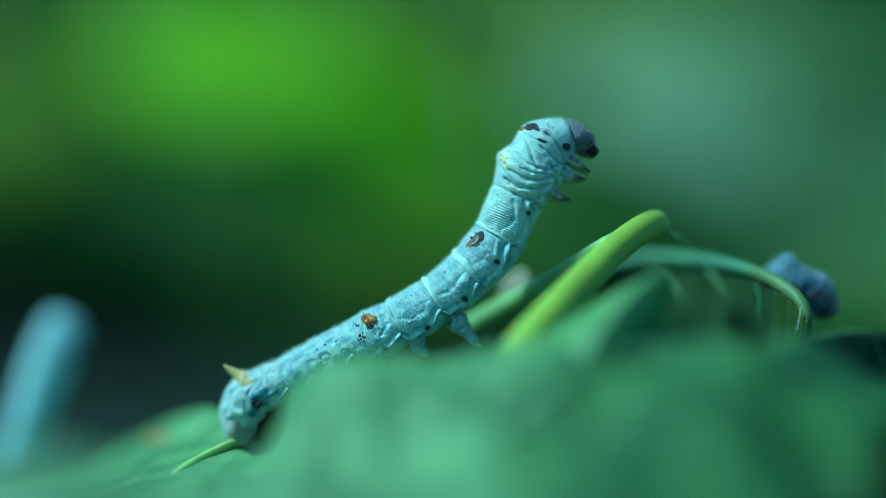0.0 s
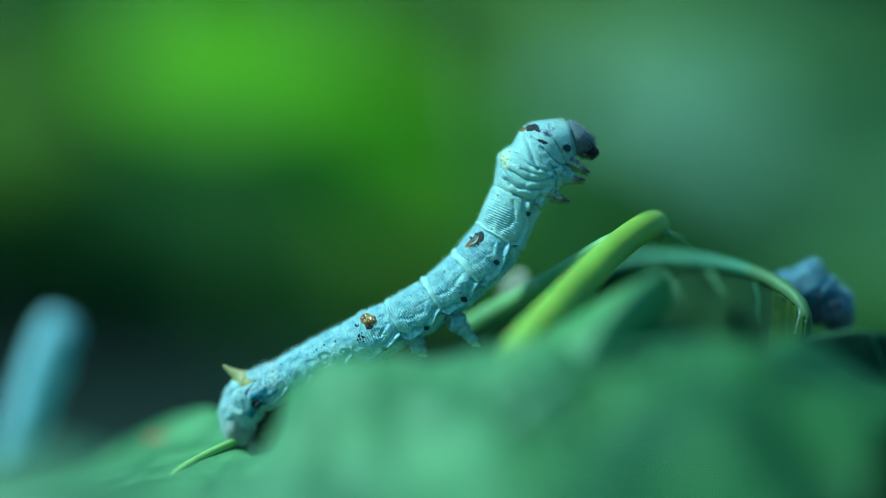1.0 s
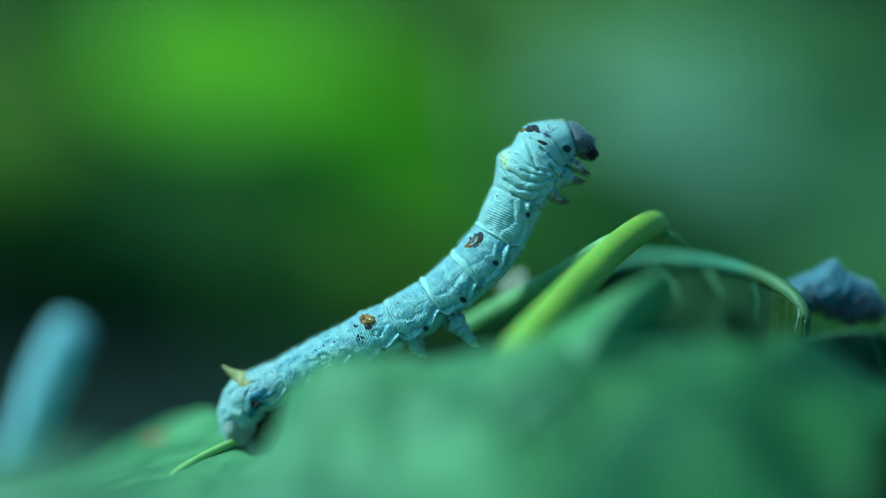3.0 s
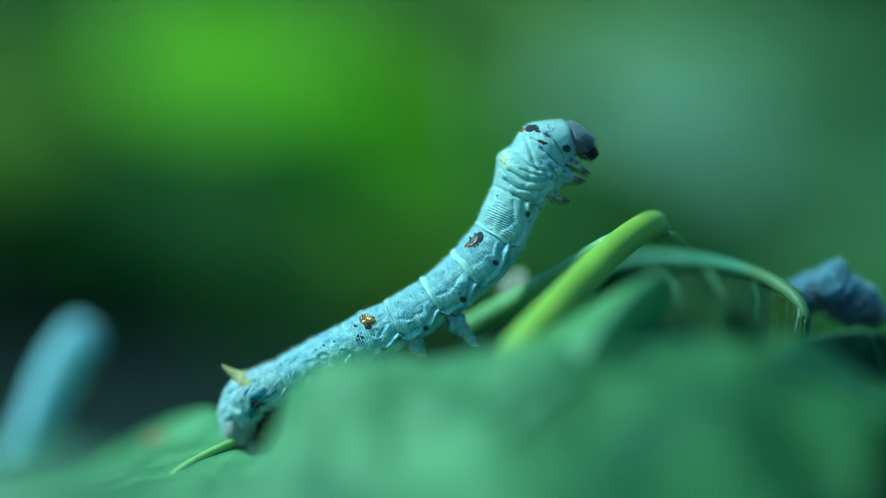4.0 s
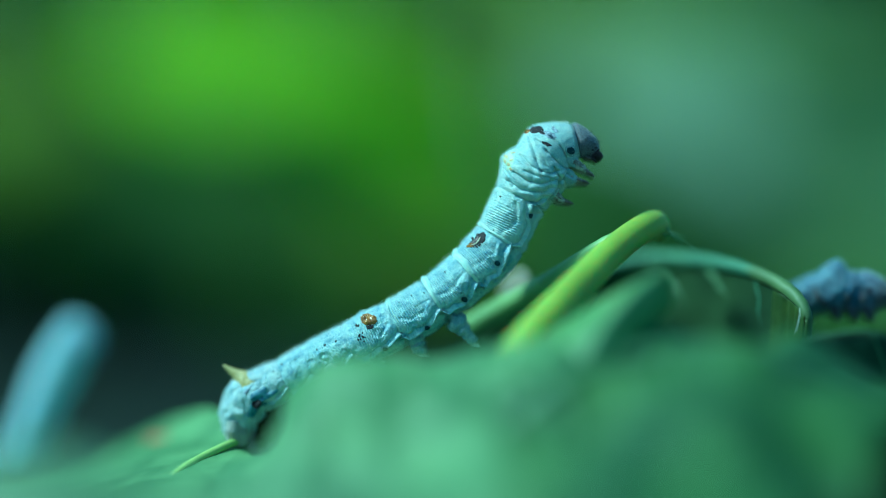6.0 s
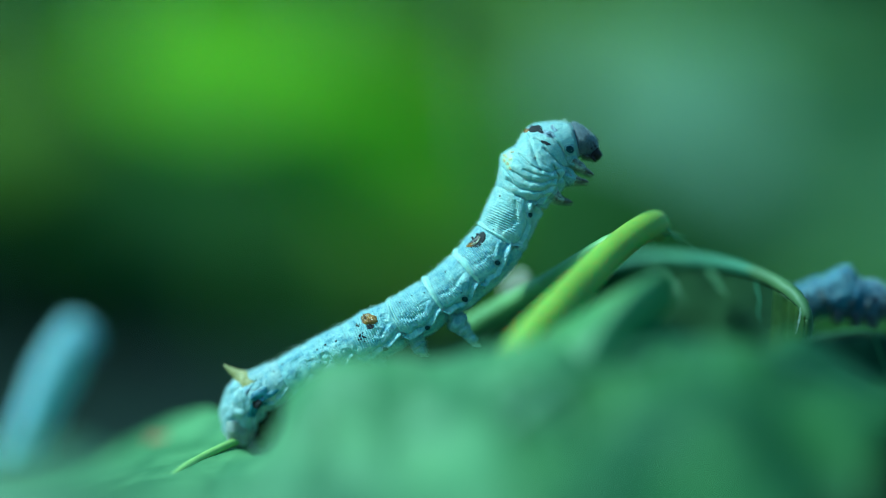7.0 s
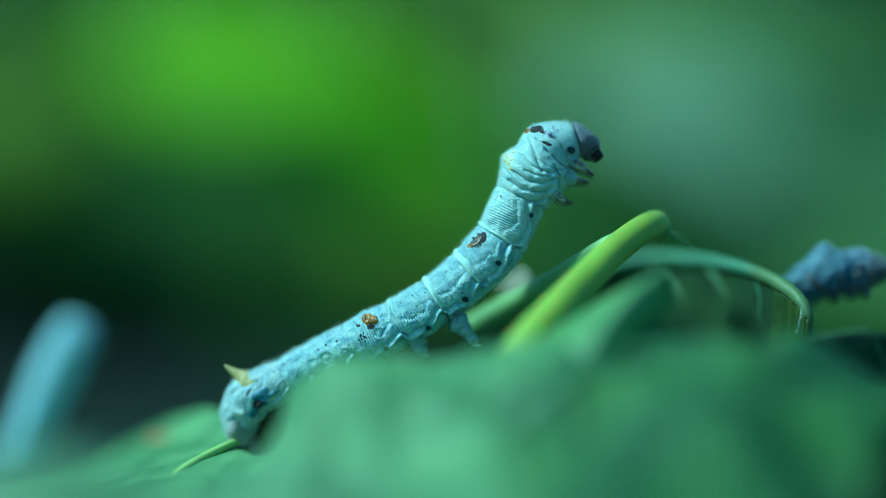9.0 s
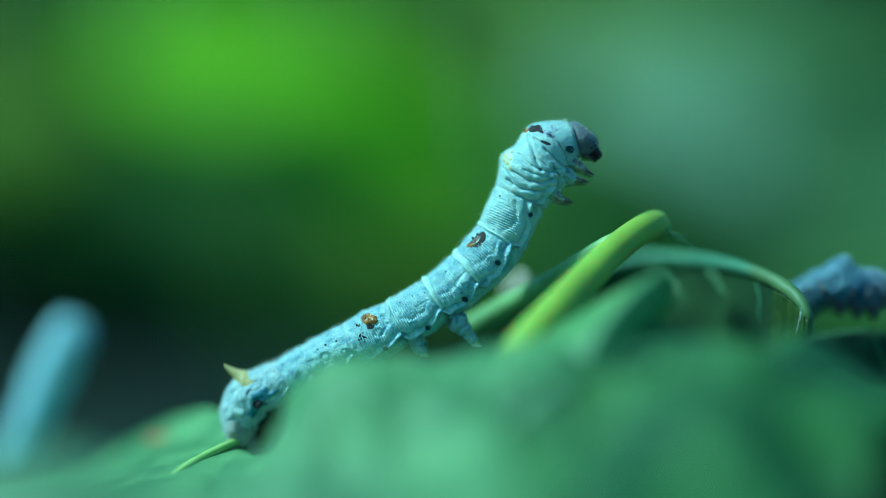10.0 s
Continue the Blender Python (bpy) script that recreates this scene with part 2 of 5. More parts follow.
def tube(pts, radii, n=12, steps=24, rough=0.0, seed=3):
    """A round stalk through pts; its ends are closed to a point."""
    rows = np.hstack([np.asarray(pts, float), np.asarray(radii, float)[:, None]])
    c = curve_points(rows, steps)
    cen, r = c[:, :3], np.maximum(c[:, 3], 1e-5)
    tan = np.gradient(cen, axis=0)
    tan /= np.linalg.norm(tan, axis=1)[:, None]
    ref = np.array([0.13, 0.97, 0.2])
    a = np.cross(tan, ref)
    a /= np.linalg.norm(a, axis=1)[:, None]
    b = np.cross(tan, a)
    th = np.linspace(0, 2 * np.pi, n, endpoint=False)
    v = cen[:, None] + r[:, None, None] * (np.cos(th)[None, :, None] * a[:, None] + np.sin(th)[None, :, None] * b[:, None])
    v = v.reshape(-1, 3)
    if rough:
        w = vnoise(v / (r.mean() * 0.8), seed) - 0.5
        v += (v - np.repeat(cen, n, axis=0)) * (w * rough)[:, None]
    f = grid_faces(steps, n, True)
    v = np.vstack([v, cen[0] - tan[0] * r[0] * 0.5, cen[-1] + tan[-1] * r[-1] * 0.5])
    k = steps * n
    f += [[k, (j + 1) % n, j] for j in range(n)]
    f += [[k + 1, k - n + j, k - n + (j + 1) % n] for j in range(n)]
    return v, f


def sheet(grid, thick):
    """A solid leaf from a grid of points (nu, nv, 3), with thickness."""
    g = np.asarray(grid, float)
    nu, nv, _ = g.shape
    du, dv = np.gradient(g, axis=0), np.gradient(g, axis=1)
    nrm = np.cross(du, dv)
    nrm /= np.maximum(np.linalg.norm(nrm, axis=2), 1e-12)[..., None]
    top, low = (g + nrm * thick / 2).reshape(-1, 3), (g - nrm * thick / 2).reshape(-1, 3)
    n = nu * nv
    f = grid_faces(nu, nv)
    f += [face[::-1] for face in grid_faces(nu, nv, start=n)]
    rim = [j for j in range(nv)] + [i * nv + nv - 1 for i in range(1, nu)] + [(nu - 1) * nv + j for j in range(nv - 2, -1, -1)] + [i * nv for i in range(nu - 2, 0, -1)]
    for a, b in zip(rim, rim[1:] + rim[:1]):
        f.append([b, a, a + n, b + n])
    return np.vstack([top, low]), f


def ball(at, rx, ry, rz, turn=0.0, nu=10, nv=14, rough=0.0, seed=1):
    """A rounded lump, turned by so many degrees about the y axis."""
    u = np.linspace(0.02, np.pi - 0.02, nu)
    w = np.linspace(0, 2 * np.pi, nv, endpoint=False)
    x = np.outer(np.sin(u), np.cos(w)).ravel() * rx
    y = np.outer(np.sin(u), np.sin(w)).ravel() * ry
    z = np.outer(np.cos(u), np.ones(nv)).ravel() * rz
    if rough:
        k = 1 + rough * (vnoise(np.stack([x / rx, y / ry, z / rz], 1) * 2.2 + 7 * seed, seed) - 0.5)
        x, y, z = x * k, y * k, z * k
    c, s = math.cos(radians(turn)), math.sin(radians(turn))
    v = np.stack([x * c + z * s, y, -x * s + z * c], 1) + np.array(at)
    f = grid_faces(nu, nv, True)
    f += [list(range(nv - 1, -1, -1)), [(nu - 1) * nv + j for j in range(nv)]]
    return v, f


# ---- ground ----
def ground():
    n = 60
    t = np.linspace(-1, 1, n)
    t = np.sign(t) * np.abs(t) ** 4 * 400
    x, y = np.meshgrid(t, t, indexing="ij")
    z = (vnoise(np.stack([x * 9, y * 9, x * 0], 2).reshape(-1, 3), 2).reshape(n, n) - 0.5) * 0.012
    solo("ground", (np.stack([x, y, z], 2).reshape(-1, 3), [q[::-1] for q in grid_faces(n, n)]), SOIL, (0, 0, 0),
         "soil under the leaves, coloured dark for the shade under the bush", "ground", "structure")


ground()


# ---- leaves ----
def blade(length, width, arch=0.1, cup=0.15, wave=0.04, seed=1, nu=34, nv=17, veins=7):
    """Heart-shaped mulberry blade along +x, from its stalk at 0; face towards +z."""
    u = np.linspace(0, 1, nu)
    half = width / 2 * np.clip(np.sin(np.pi * u ** 0.62) ** 0.75, 0.012, None) * (1 + 0.035 * np.sin(u * 70))
    v = np.linspace(-1, 1, nv)
    uu, vv = np.meshgrid(u, v, indexing="ij")
    x = uu * length + np.abs(vv) * 0.10 * length * (1 - uu) ** 2 * -1.2
    y = vv * half[:, None]
    n = vnoise(np.stack([x / length * 3, y / width * 3, x * 0 + seed], 2).reshape(-1, 3), seed).reshape(nu, nv) - 0.5
    z = -arch * length * uu ** 2 - cup * np.abs(vv) ** 1.5 * half[:, None] + wave * length * n
    z += 0.010 * length * np.abs(np.sin((uu * veins - np.abs(vv) * 1.6) * np.pi)) * (1 - np.abs(vv) ** 4)
    return np.stack([x, y, z], 2)


def placed(v, m):
    r = np.array(m.to_3x3())
    return np.asarray(v, float) @ r.T + np.array(m.translation)


def mulberry_leaf(m, length, width, material, vein, label, group="mulberry leaves", seed=1, arch=0.1, cup=0.15, stalk=0.35, hold=None):
    g = blade(length, width, arch, cup, 0.05, seed)
    shape = g.shape
    g = placed(g.reshape(-1, 3), m).reshape(shape)
    at = m.translation
    leaf = thing("mulberry_leaf", at, label, "leaf", group)
    part("leaf_blade", sheet(g, 0.0005), material, leaf)
    mid = g[:, shape[1] // 2]
    up = np.array(m.to_3x3() @ Vector((0, 0, 1)))
    part("midrib", tube(mid[::4] - up * 0.0003, np.linspace(0.0011, 0.0003, len(mid[::4])), 8, 20), vein, leaf)
    a = np.array(hold) if hold else np.array(m @ Vector((-stalk * length, 0, -stalk * length * 0.35)))
    part("leaf_stalk", tube([a, (a + mid[0]) / 2 + up * 0.003, mid[0]], [0.0011, 0.001, 0.0011], 8, 12), vein, leaf)
    return leaf


# the leaf on which the silkworm stands: it dips under the tail and swells up before the body
def front_leaf():
    nu, nv = 110, 80
    ridge = curve_points([(-0.05411, -0.0160, 0.04642), (-0.04144, -0.0160, 0.04693), (-0.03025, -0.0140, 0.04788), (-0.02485, -0.0100, 0.04905), (-0.02000, -0.0180, 0.05103), (-0.01780, -0.0190, 0.05525), (-0.01661, -0.0200, 0.05919), (-0.01269, -0.0210, 0.06125), (-0.00766, -0.0230, 0.06209), (-0.00148, -0.0240, 0.06226), (0.00464, -0.0260, 0.06320), (0.01015, -0.0260, 0.06418), (0.01391, -0.0240, 0.06275)], nu)
    seat = curve_points([(-0.05872, 0.0080, 0.04344), (-0.04635, 0.0080, 0.04509), (-0.03263, 0.0020, 0.04979), (-0.02630, -0.0010, 0.05091), (-0.02304, 0.0000, 0.05076), (-0.02069, -0.0010, 0.04757), (-0.01803, -0.0030, 0.04789), (-0.01348, -0.0040, 0.05393), (-0.00814, -0.0060, 0.05814), (-0.00156, -0.0080, 0.05780), (0.00492, -0.0100, 0.05889), (0.01067, -0.0120, 0.06093), (0.01442, -0.0140, 0.05975)], nu)
    back = curve_points([(-0.06487, 0.0400, 0.03975), (-0.05196, 0.0400, 0.04272), (-0.04196, 0.0360, 0.04880), (-0.03368, 0.0250, 0.05351), (-0.02710, 0.0120, 0.05529), (-0.02373, 0.0090, 0.05023), (-0.01815, 0.0080, 0.04619), (-0.01269, 0.0090, 0.05092), (-0.00720, 0.0100, 0.05555), (-0.00165, 0.0080, 0.05526), (0.00516, 0.0040, 0.05641), (0.01112, 0.0000, 0.05833), (0.01493, -0.0040, 0.05789)], nu)
    f = np.linspace(0, 1, nu)[:, None]
    low1 = np.hstack([-0.052 + 0.063 * f, np.full((nu, 1), -0.045), 0.047 + 0.004 * f + 0.003 * np.sin(f * 9)])
    low2 = np.hstack([-0.050 + 0.059 * f, np.full((nu, 1), -0.085), 0.036 + 0.0 * f])
    swell = np.clip((ridge[:, :1] + 0.0190) / 0.006, 0, 1)
    brow = ridge + np.hstack([0 * f, 0 * f - 0.011, -0.0030 + 0.0027 * swell])
    rows = np.stack([back, seat, ridge, brow, low1, low2], 1)
    g = np.stack([curve_points(rows[i], nv) for i in range(nu)], 0)
    n = vnoise(g.reshape(-1, 3) * 110, 5).reshape(nu, nv) - 0.5
    g[..., 2] += n * (0.0012 + 0.0075 * np.clip((-g[..., 1] - 0.028) / 0.02, 0, 1) * np.clip((g[..., 0] + 0.0175) / 0.010, 0.06, 1))
    g[..., 2] += (vnoise(g.reshape(-1, 3) * 260, 14).reshape(nu, nv) - 0.5) * 0.0022 * np.clip((-g[..., 1] - 0.024) / 0.01, 0, 1) * swell
    leaf = thing("mulberry_leaf", (-0.02363, -0.0010, 0.05157), "large pale green mulberry leaf swelling up beneath the silkworm", "leaf", "mulberry leaves")
    part("leaf_blade", sheet(g, 0.0005), LEAF_FRONT, leaf)
    for i in (46, 62, 78, 94):
        jj = np.linspace(40, 70, 6).astype(int)
        ii = np.minimum(nu - 1, np.linspace(i, i + 9, 6).astype(int))
        part("side_vein", tube(g[ii, jj] + np.array([0, -0.0002, 0.0003]), np.linspace(0.0004, 0.0001, 6), 8, 18), VEIN_DIM, leaf)
    part("leaf_spot", ball(g[21, 5] + np.array([0, -0.0006, 0.0004]), 0.0017, 0.0012, 0.0005, -12, 12, 20, 0.7, 4), RED, leaf, "small rusty spot on the leaf")
    # dark lumps added behind the tail in place of its shadow
    part("tail_shadow_lumps", joined(ball((-0.02104, 0.0040, 0.05390), 0.0014, 0.0016, 0.0019, -25, 14, 20, 0.9, 6), ball((-0.02158, 0.0040, 0.05240), 0.0010, 0.0012, 0.0013, 10, 12, 18, 0.9, 8)), POCKET_SHADOW, leaf, "dark brown lumps standing in for the shadow behind the tail")
    # the rib that the tail holds on to
    part("midrib", tube([(-0.03127, -0.0075, 0.04889), (-0.03012, -0.0060, 0.04954), (-0.02811, -0.0030, 0.05061), (-0.02567, -0.0005, 0.05174), (-0.02440, 0.0010, 0.05215), (-0.02360, 0.0022, 0.05205)],
                        [0.00027, 0.00054, 0.00054, 0.00050, 0.00044, 0.00026], 10, 24), VEIN, leaf, "pale raised midrib gripped by the tail")
    return leaf


front_leaf()


def side_leaf():
    """The leaf beside it, darkened by shade put into its colour, blistered between its veins."""
    nu, nv = 110, 70
    ridge = curve_points([(0.00506, -0.0360, 0.05975), (0.00863, -0.0350, 0.06194), (0.01296, -0.0310, 0.06366), (0.02061, -0.0250, 0.06451), (0.02911, -0.0200, 0.06469), (0.03687, -0.0180, 0.06440), (0.04190, -0.0180, 0.06230), (0.04756, -0.0180, 0.06060), (0.05637, -0.0180, 0.05880)], nu)
    back = ridge + np.array([0.0, 0.012, -0.012])
    low1 = curve_points([(0.00700, -0.0560, 0.05330), (0.01200, -0.0570, 0.05672), (0.01812, -0.0580, 0.05861), (0.02728, -0.0580, 0.05823), (0.03389, -0.0570, 0.05675), (0.04165, -0.0560, 0.05439)], nu)
    low2 = curve_points([(0.00650, -0.0850, 0.04700), (0.01100, -0.0860, 0.04900), (0.01552, -0.0860, 0.05005), (0.02171, -0.0860, 0.04981), (0.02804, -0.0850, 0.04849)], nu)
    rows = np.stack([back, ridge, low1, low2], 1)
    g = np.stack([curve_points(rows[i], nv) for i in range(nu)], 0)
    n = vnoise(g.reshape(-1, 3) * 95, 9).reshape(nu, nv) - 0.5
    g[..., 2] += n * 0.006 + 0.0022 * (vnoise(g.reshape(-1, 3) * 270, 12).reshape(nu, nv) - 0.5)
    # blisters and hollows between the veins: place, width, height
    for cx, cy, wide, high in ((0.024, -0.038, 0.006, 0.0016), (0.0255, -0.061, 0.006, 0.0036), (0.0410, -0.051, 0.0032, 0.0028), (0.0380, -0.030, 0.0040, 0.0020), (0.0155, -0.050, 0.005, -0.0048),
                               (0.0355, -0.060, 0.005, -0.0054), (0.0410, -0.066, 0.005, -0.0050)):
        g[..., 2] += high * np.exp(-((g[..., 0] - cx) ** 2 + (g[..., 1] - cy) ** 2) / wide ** 2)
    leaf = thing("mulberry_leaf", (0.03, -0.03, 0.05), "mulberry leaf blistered between its veins, its green darkened for shade", "leaf", "mulberry leaves")
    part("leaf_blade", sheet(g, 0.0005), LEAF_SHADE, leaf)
    up = np.array([0, -0.0003, 0.0004])
    part("midrib", tube(g[::11, 34] + up, np.linspace(0.0008, 0.0004, len(g[::11, 34])), 8, 40), VEIN_DEEP, leaf)
    for i in (20, 38, 56):
        for a, b in ((34, 14), (34, 58)):
            jj = np.linspace(a, b, 6).astype(int)
            ii = np.minimum(nu - 1, np.linspace(i, i + 12, 6).astype(int))
            part("side_vein", tube(g[ii, jj] + up, np.linspace(0.0004, 0.0001, 6), 8, 18), VEIN_DEEP, leaf)
    return leaf


side_leaf()


def near_leaf():
    """The dull leaf edge that lies nearest, far out of focus."""
    nu, nv = 60, 30
    ridge = curve_points([(-0.04733, -0.0700, 0.05405), (-0.03676, -0.0720, 0.05495), (-0.02687, -0.0740, 0.05361), (-0.01773, -0.0750, 0.05421), (-0.01022, -0.0750, 0.05471), (-0.00221, -0.0740, 0.05266), (0.00589, -0.0720, 0.04916)], nu)
    rows = np.stack([ridge + np.array([0, 0.014, -0.012]), ridge, ridge + np.array([0, -0.02, -0.014]), ridge + np.array([0, -0.045, -0.030])], 1)
    g = np.stack([curve_points(rows[i], nv) for i in range(nu)], 0)
    g[..., 2] += (vnoise(g.reshape(-1, 3) * 120, 15).reshape(nu, nv) - 0.5) * 0.004
    leaf = thing("mulberry_leaf", g[30, 10], "dull green mulberry leaf edge close to the lens", "leaf", "mulberry leaves")
    part("leaf_blade", sheet(g, 0.0005), LEAF_FORE, leaf)
    part("midrib", tube(g[::6, 14] + np.array([0, -0.0003, 0.0004]), np.linspace(0.0007, 0.0003, len(g[::6, 14])), 8, 40), VEIN_DIM, leaf)


near_leaf()


def curled_leaf():
    """A leaf folded over behind: its midrib makes the upper rim, the blade hangs down in a hollow."""
    rim = [(0.01563, 0.0240, 0.06784), (0.01991, 0.0230, 0.07219), (0.02337, 0.0210, 0.07349), (0.02741, 0.0180, 0.07379), (0.03246, 0.0120, 0.07347), (0.03718, 0.0050, 0.07228), (0.04078, -0.0010, 0.07019), (0.04241, -0.0040, 0.06767), (0.04255, -0.0040, 0.06450), (0.04214, -0.0050, 0.06124)]
    nu, nv = 90, 36
    r = curve_points(rim, nu)
    f = np.linspace(0, 1, nu)
    w = np.linspace(0, 1, nv)
    g = np.zeros((nu, nv, 3))
    cx = (0.03054, 0.0000, 0.05766)
    for j, t in enumerate(w):
        pull = 0.5 * t * (1 - 0.9 * np.clip((f - 0.3) / 0.35, 0, 1))
        low = np.stack([r[:, 0] * (1 - pull) + cx[0] * pull, r[:, 1] + (0.0012 + 0.0045 * np.clip(1 - f / 0.50, 0, 1) ** 0.7) * math.sin(1.5 * t), r[:, 2] - 0.018 * t * (1 - 0.6 * f ** 3)], 1)
        g[:, j] = low
    n = vnoise(g.reshape(-1, 3) * 190, 4).reshape(nu, nv) - 0.5
    g[..., 1] += n * 0.0016 * np.minimum(1, w * 4)[None, :]
    at = (0.03074, 0.0020, 0.06158)
    leaf = thing("mulberry_leaf", at, "folded green mulberry leaf with a hollow underside", "leaf", "mulberry leaves")
    # the whole blade is coloured dark for the shade in the hollow
    part("leaf_blade", sheet(g, 0.0005), LEAF_HOLLOW_SHADE, leaf)
    part("midrib", tube(rim[:7], [0.00060, 0.00078, 0.00088, 0.00092, 0.00090, 0.00080, 0.00045], 12, 60, 0.15), VEIN_RIM, leaf, "rounded midrib along the fold")
    part("rolled_margin", tube(rim[4:], [0.00055, 0.00080, 0.00086, 0.00070, 0.00052, 0.00040], 12, 48, 0.25), VEIN_OLIVE, leaf, "yellow-green rolled margin")
    for i0, i1, deep, width in ((27, 36, 12, 13), (39, 45, 9, 10), (51, 54, 20, 5)):
        idx = np.linspace(i0, i1, 7).astype(int)
        jdx = np.linspace(0, deep, 7).astype(int)
        pts = g[idx, jdx] + np.array([0, -0.0002, 0])
        part("side_vein", tube(pts, np.linspace(width, width * 0.15, 7) * 0.000067, 8, 18), VEIN_DEEP if width > 8 else VEIN_RIM, leaf)
    edge = g[55:72, 2:30] + np.array([0, -0.0007, 0])
    edge[..., 1] += 0.00025 * np.sin(np.arange(edge.shape[0]) * 1.9)[:, None]
    part("leaf_margin", sheet(edge, 0.0003), LEAF_MARGIN, leaf, "yellow-green ribbed leaf margin")
    part("dry_edge", tube([(0.04158, -0.0052, 0.06816), (0.04155, -0.0054, 0.06744), (0.04134, -0.0055, 0.06652), (0.04101, -0.0055, 0.06521)], [0.00002, 0.00004, 0.00003, 0.00002], 6, 16), HAIR, leaf, "thin pale dry edge")
    return leaf


curled_leaf()


def leaf_tip():
    """The small dark leaf edge behind the fold."""
    nu, nv = 40, 12
    a = curve_points([(0.04023, -0.0120, 0.06452), (0.04409, -0.0120, 0.06530), (0.04794, -0.0120, 0.06568), (0.05101, -0.0110, 0.06475), (0.05410, -0.0100, 0.06212)], nu)
    b = a + np.array([0.001, 0.004, -0.022])
    w = np.linspace(0, 1, nv)[None, :, None]
    g = a[:, None] * (1 - w) + b[:, None] * w
    g[..., 2] += 0.0003 * np.sin(np.linspace(0, 11, nu))[:, None]
    leaf = thing("mulberry_leaf", (0.04794, -0.0120, 0.06478), "small dark leaf with a thin pale edge", "leaf", "mulberry leaves")
    part("leaf_blade", sheet(g, 0.0004), LEAF_DARK, leaf)
    part("leaf_edge", tube([(0.04147, -0.0123, 0.06479), (0.04402, -0.0124, 0.06537), (0.04787, -0.0124, 0.06576), (0.05094, -0.0114, 0.06476)], [0.00006, 0.00012, 0.00014, 0.00005], 6, 16), VEIN_DEEP, leaf)
    part("side_vein", tube([g[22, 0] + [0, -0.0003, 0], g[27, 2] + [0, -0.0003, 0], g[32, 4] + [0, -0.0003, 0]], [0.00012, 0.00010, 0.00005], 6, 12), VEIN_DEEP, leaf)


leaf_tip()


def stem():
    """The bright cut leaf stalk that leans out of the pile and bends over at its top."""
    st = thing("leaf_stalk", (0.00709, -0.0260, 0.06284), "bright green mulberry leaf stalk bent over at its top", "leaf stalk")
    part("stalk", tube([(0.00440, -0.0225, 0.05813), (0.00790, -0.0205, 0.06252), (0.01130, -0.0165, 0.06649), (0.01680, -0.0090, 0.07201), (0.02088, -0.0040, 0.07559), (0.02363, -0.0010, 0.07740), (0.02508, 0.0015, 0.07803), (0.02577, 0.0042, 0.07781), (0.02608, 0.0060, 0.07720), (0.02612, 0.0070, 0.07650)],
                       [0.00260, 0.00248, 0.00226, 0.00194, 0.00174, 0.00167, 0.00161, 0.00147, 0.00121, 0.00070], 20, 80, 0.02), STEM, st)
    part("side_stalk", tube([(0.00320, 0.0120, 0.06532), (0.00798, 0.0080, 0.06819), (0.01321, 0.0020, 0.07136), (0.01830, -0.0030, 0.07507), (0.02154, -0.0040, 0.07692)],
                            [0.00147, 0.00141, 0.00127, 0.00100, 0.00067], 14, 40, 0.08), SIDE, st, "duller green side stalk")
    for k, (a, b, c) in enumerate([((0.02607, 0.0010, 0.07681), (0.02795, 0.0010, 0.07641), (0.03010, 0.0010, 0.07493)), ((0.02634, 0.0010, 0.07655), (0.02719, 0.0000, 0.07694), (0.02893, 0.0000, 0.07641)), ((0.02661, 0.0010, 0.07749), (0.02768, 0.0010, 0.07614), (0.02872, 0.0020, 0.07574))]):
        part("frayed_fibre", tube([a, b, c], [0.00013, 0.00009, 0.00004], 6, 14), VEIN_DIM, st)
    return st


stem()


def second_fold():
    """A soft fold of leaf between the stalk and the curled leaf."""
    nu, nv = 40, 20
    a = curve_points([(0.02370, -0.0240, 0.07235), (0.02060, -0.0260, 0.07009), (0.01710, -0.0290, 0.06648), (0.01380, -0.0320, 0.06131)], nu)
    w = np.linspace(-1, 1, nv)
    wide = np.clip(np.linspace(0.22, 2.6, nu), 0.02, 1.35)[:, None]
    g = np.stack([a + wide * np.array([(0.0056 if t < 0 else 0.0044) * t, (0.005 if t < 0 else 0.0048) * t * t, -0.0012 * t * t + 0.0012 * t]) for t in w], 1)
    leaf = thing("mulberry_leaf", (0.01743, -0.0170, 0.06244), "narrow folded green leaf beside the stalk", "leaf", "mulberry leaves")
    part("leaf_blade", sheet(g, 0.0006), LEAF_MID, leaf)
    part("midrib", tube(a[::6] + np.array([0, -0.0004, 0]), np.full(len(a[::6]), 0.0005), 8, 30), VEIN_DEEP, leaf)


second_fold()


def shed_skin():
    g = joined(ball((0.00860, 0.0160, 0.07020), 0.00120, 0.0024, 0.00080, -35, 16, 24, 0.9, 5), ball((0.00985, 0.0165, 0.07150), 0.00085, 0.0020, 0.00070, 20, 14, 20, 0.9, 7),
               ball((0.01030, 0.0160, 0.07040), 0.00060, 0.0016, 0.00055, -60, 12, 18, 0.9, 9))
    solo("shed_skin", g, CREAM, (0.00924, 0.0160, 0.06978), "pale crumpled shed skin lying behind the stalk", "shed skin")


shed_skin()


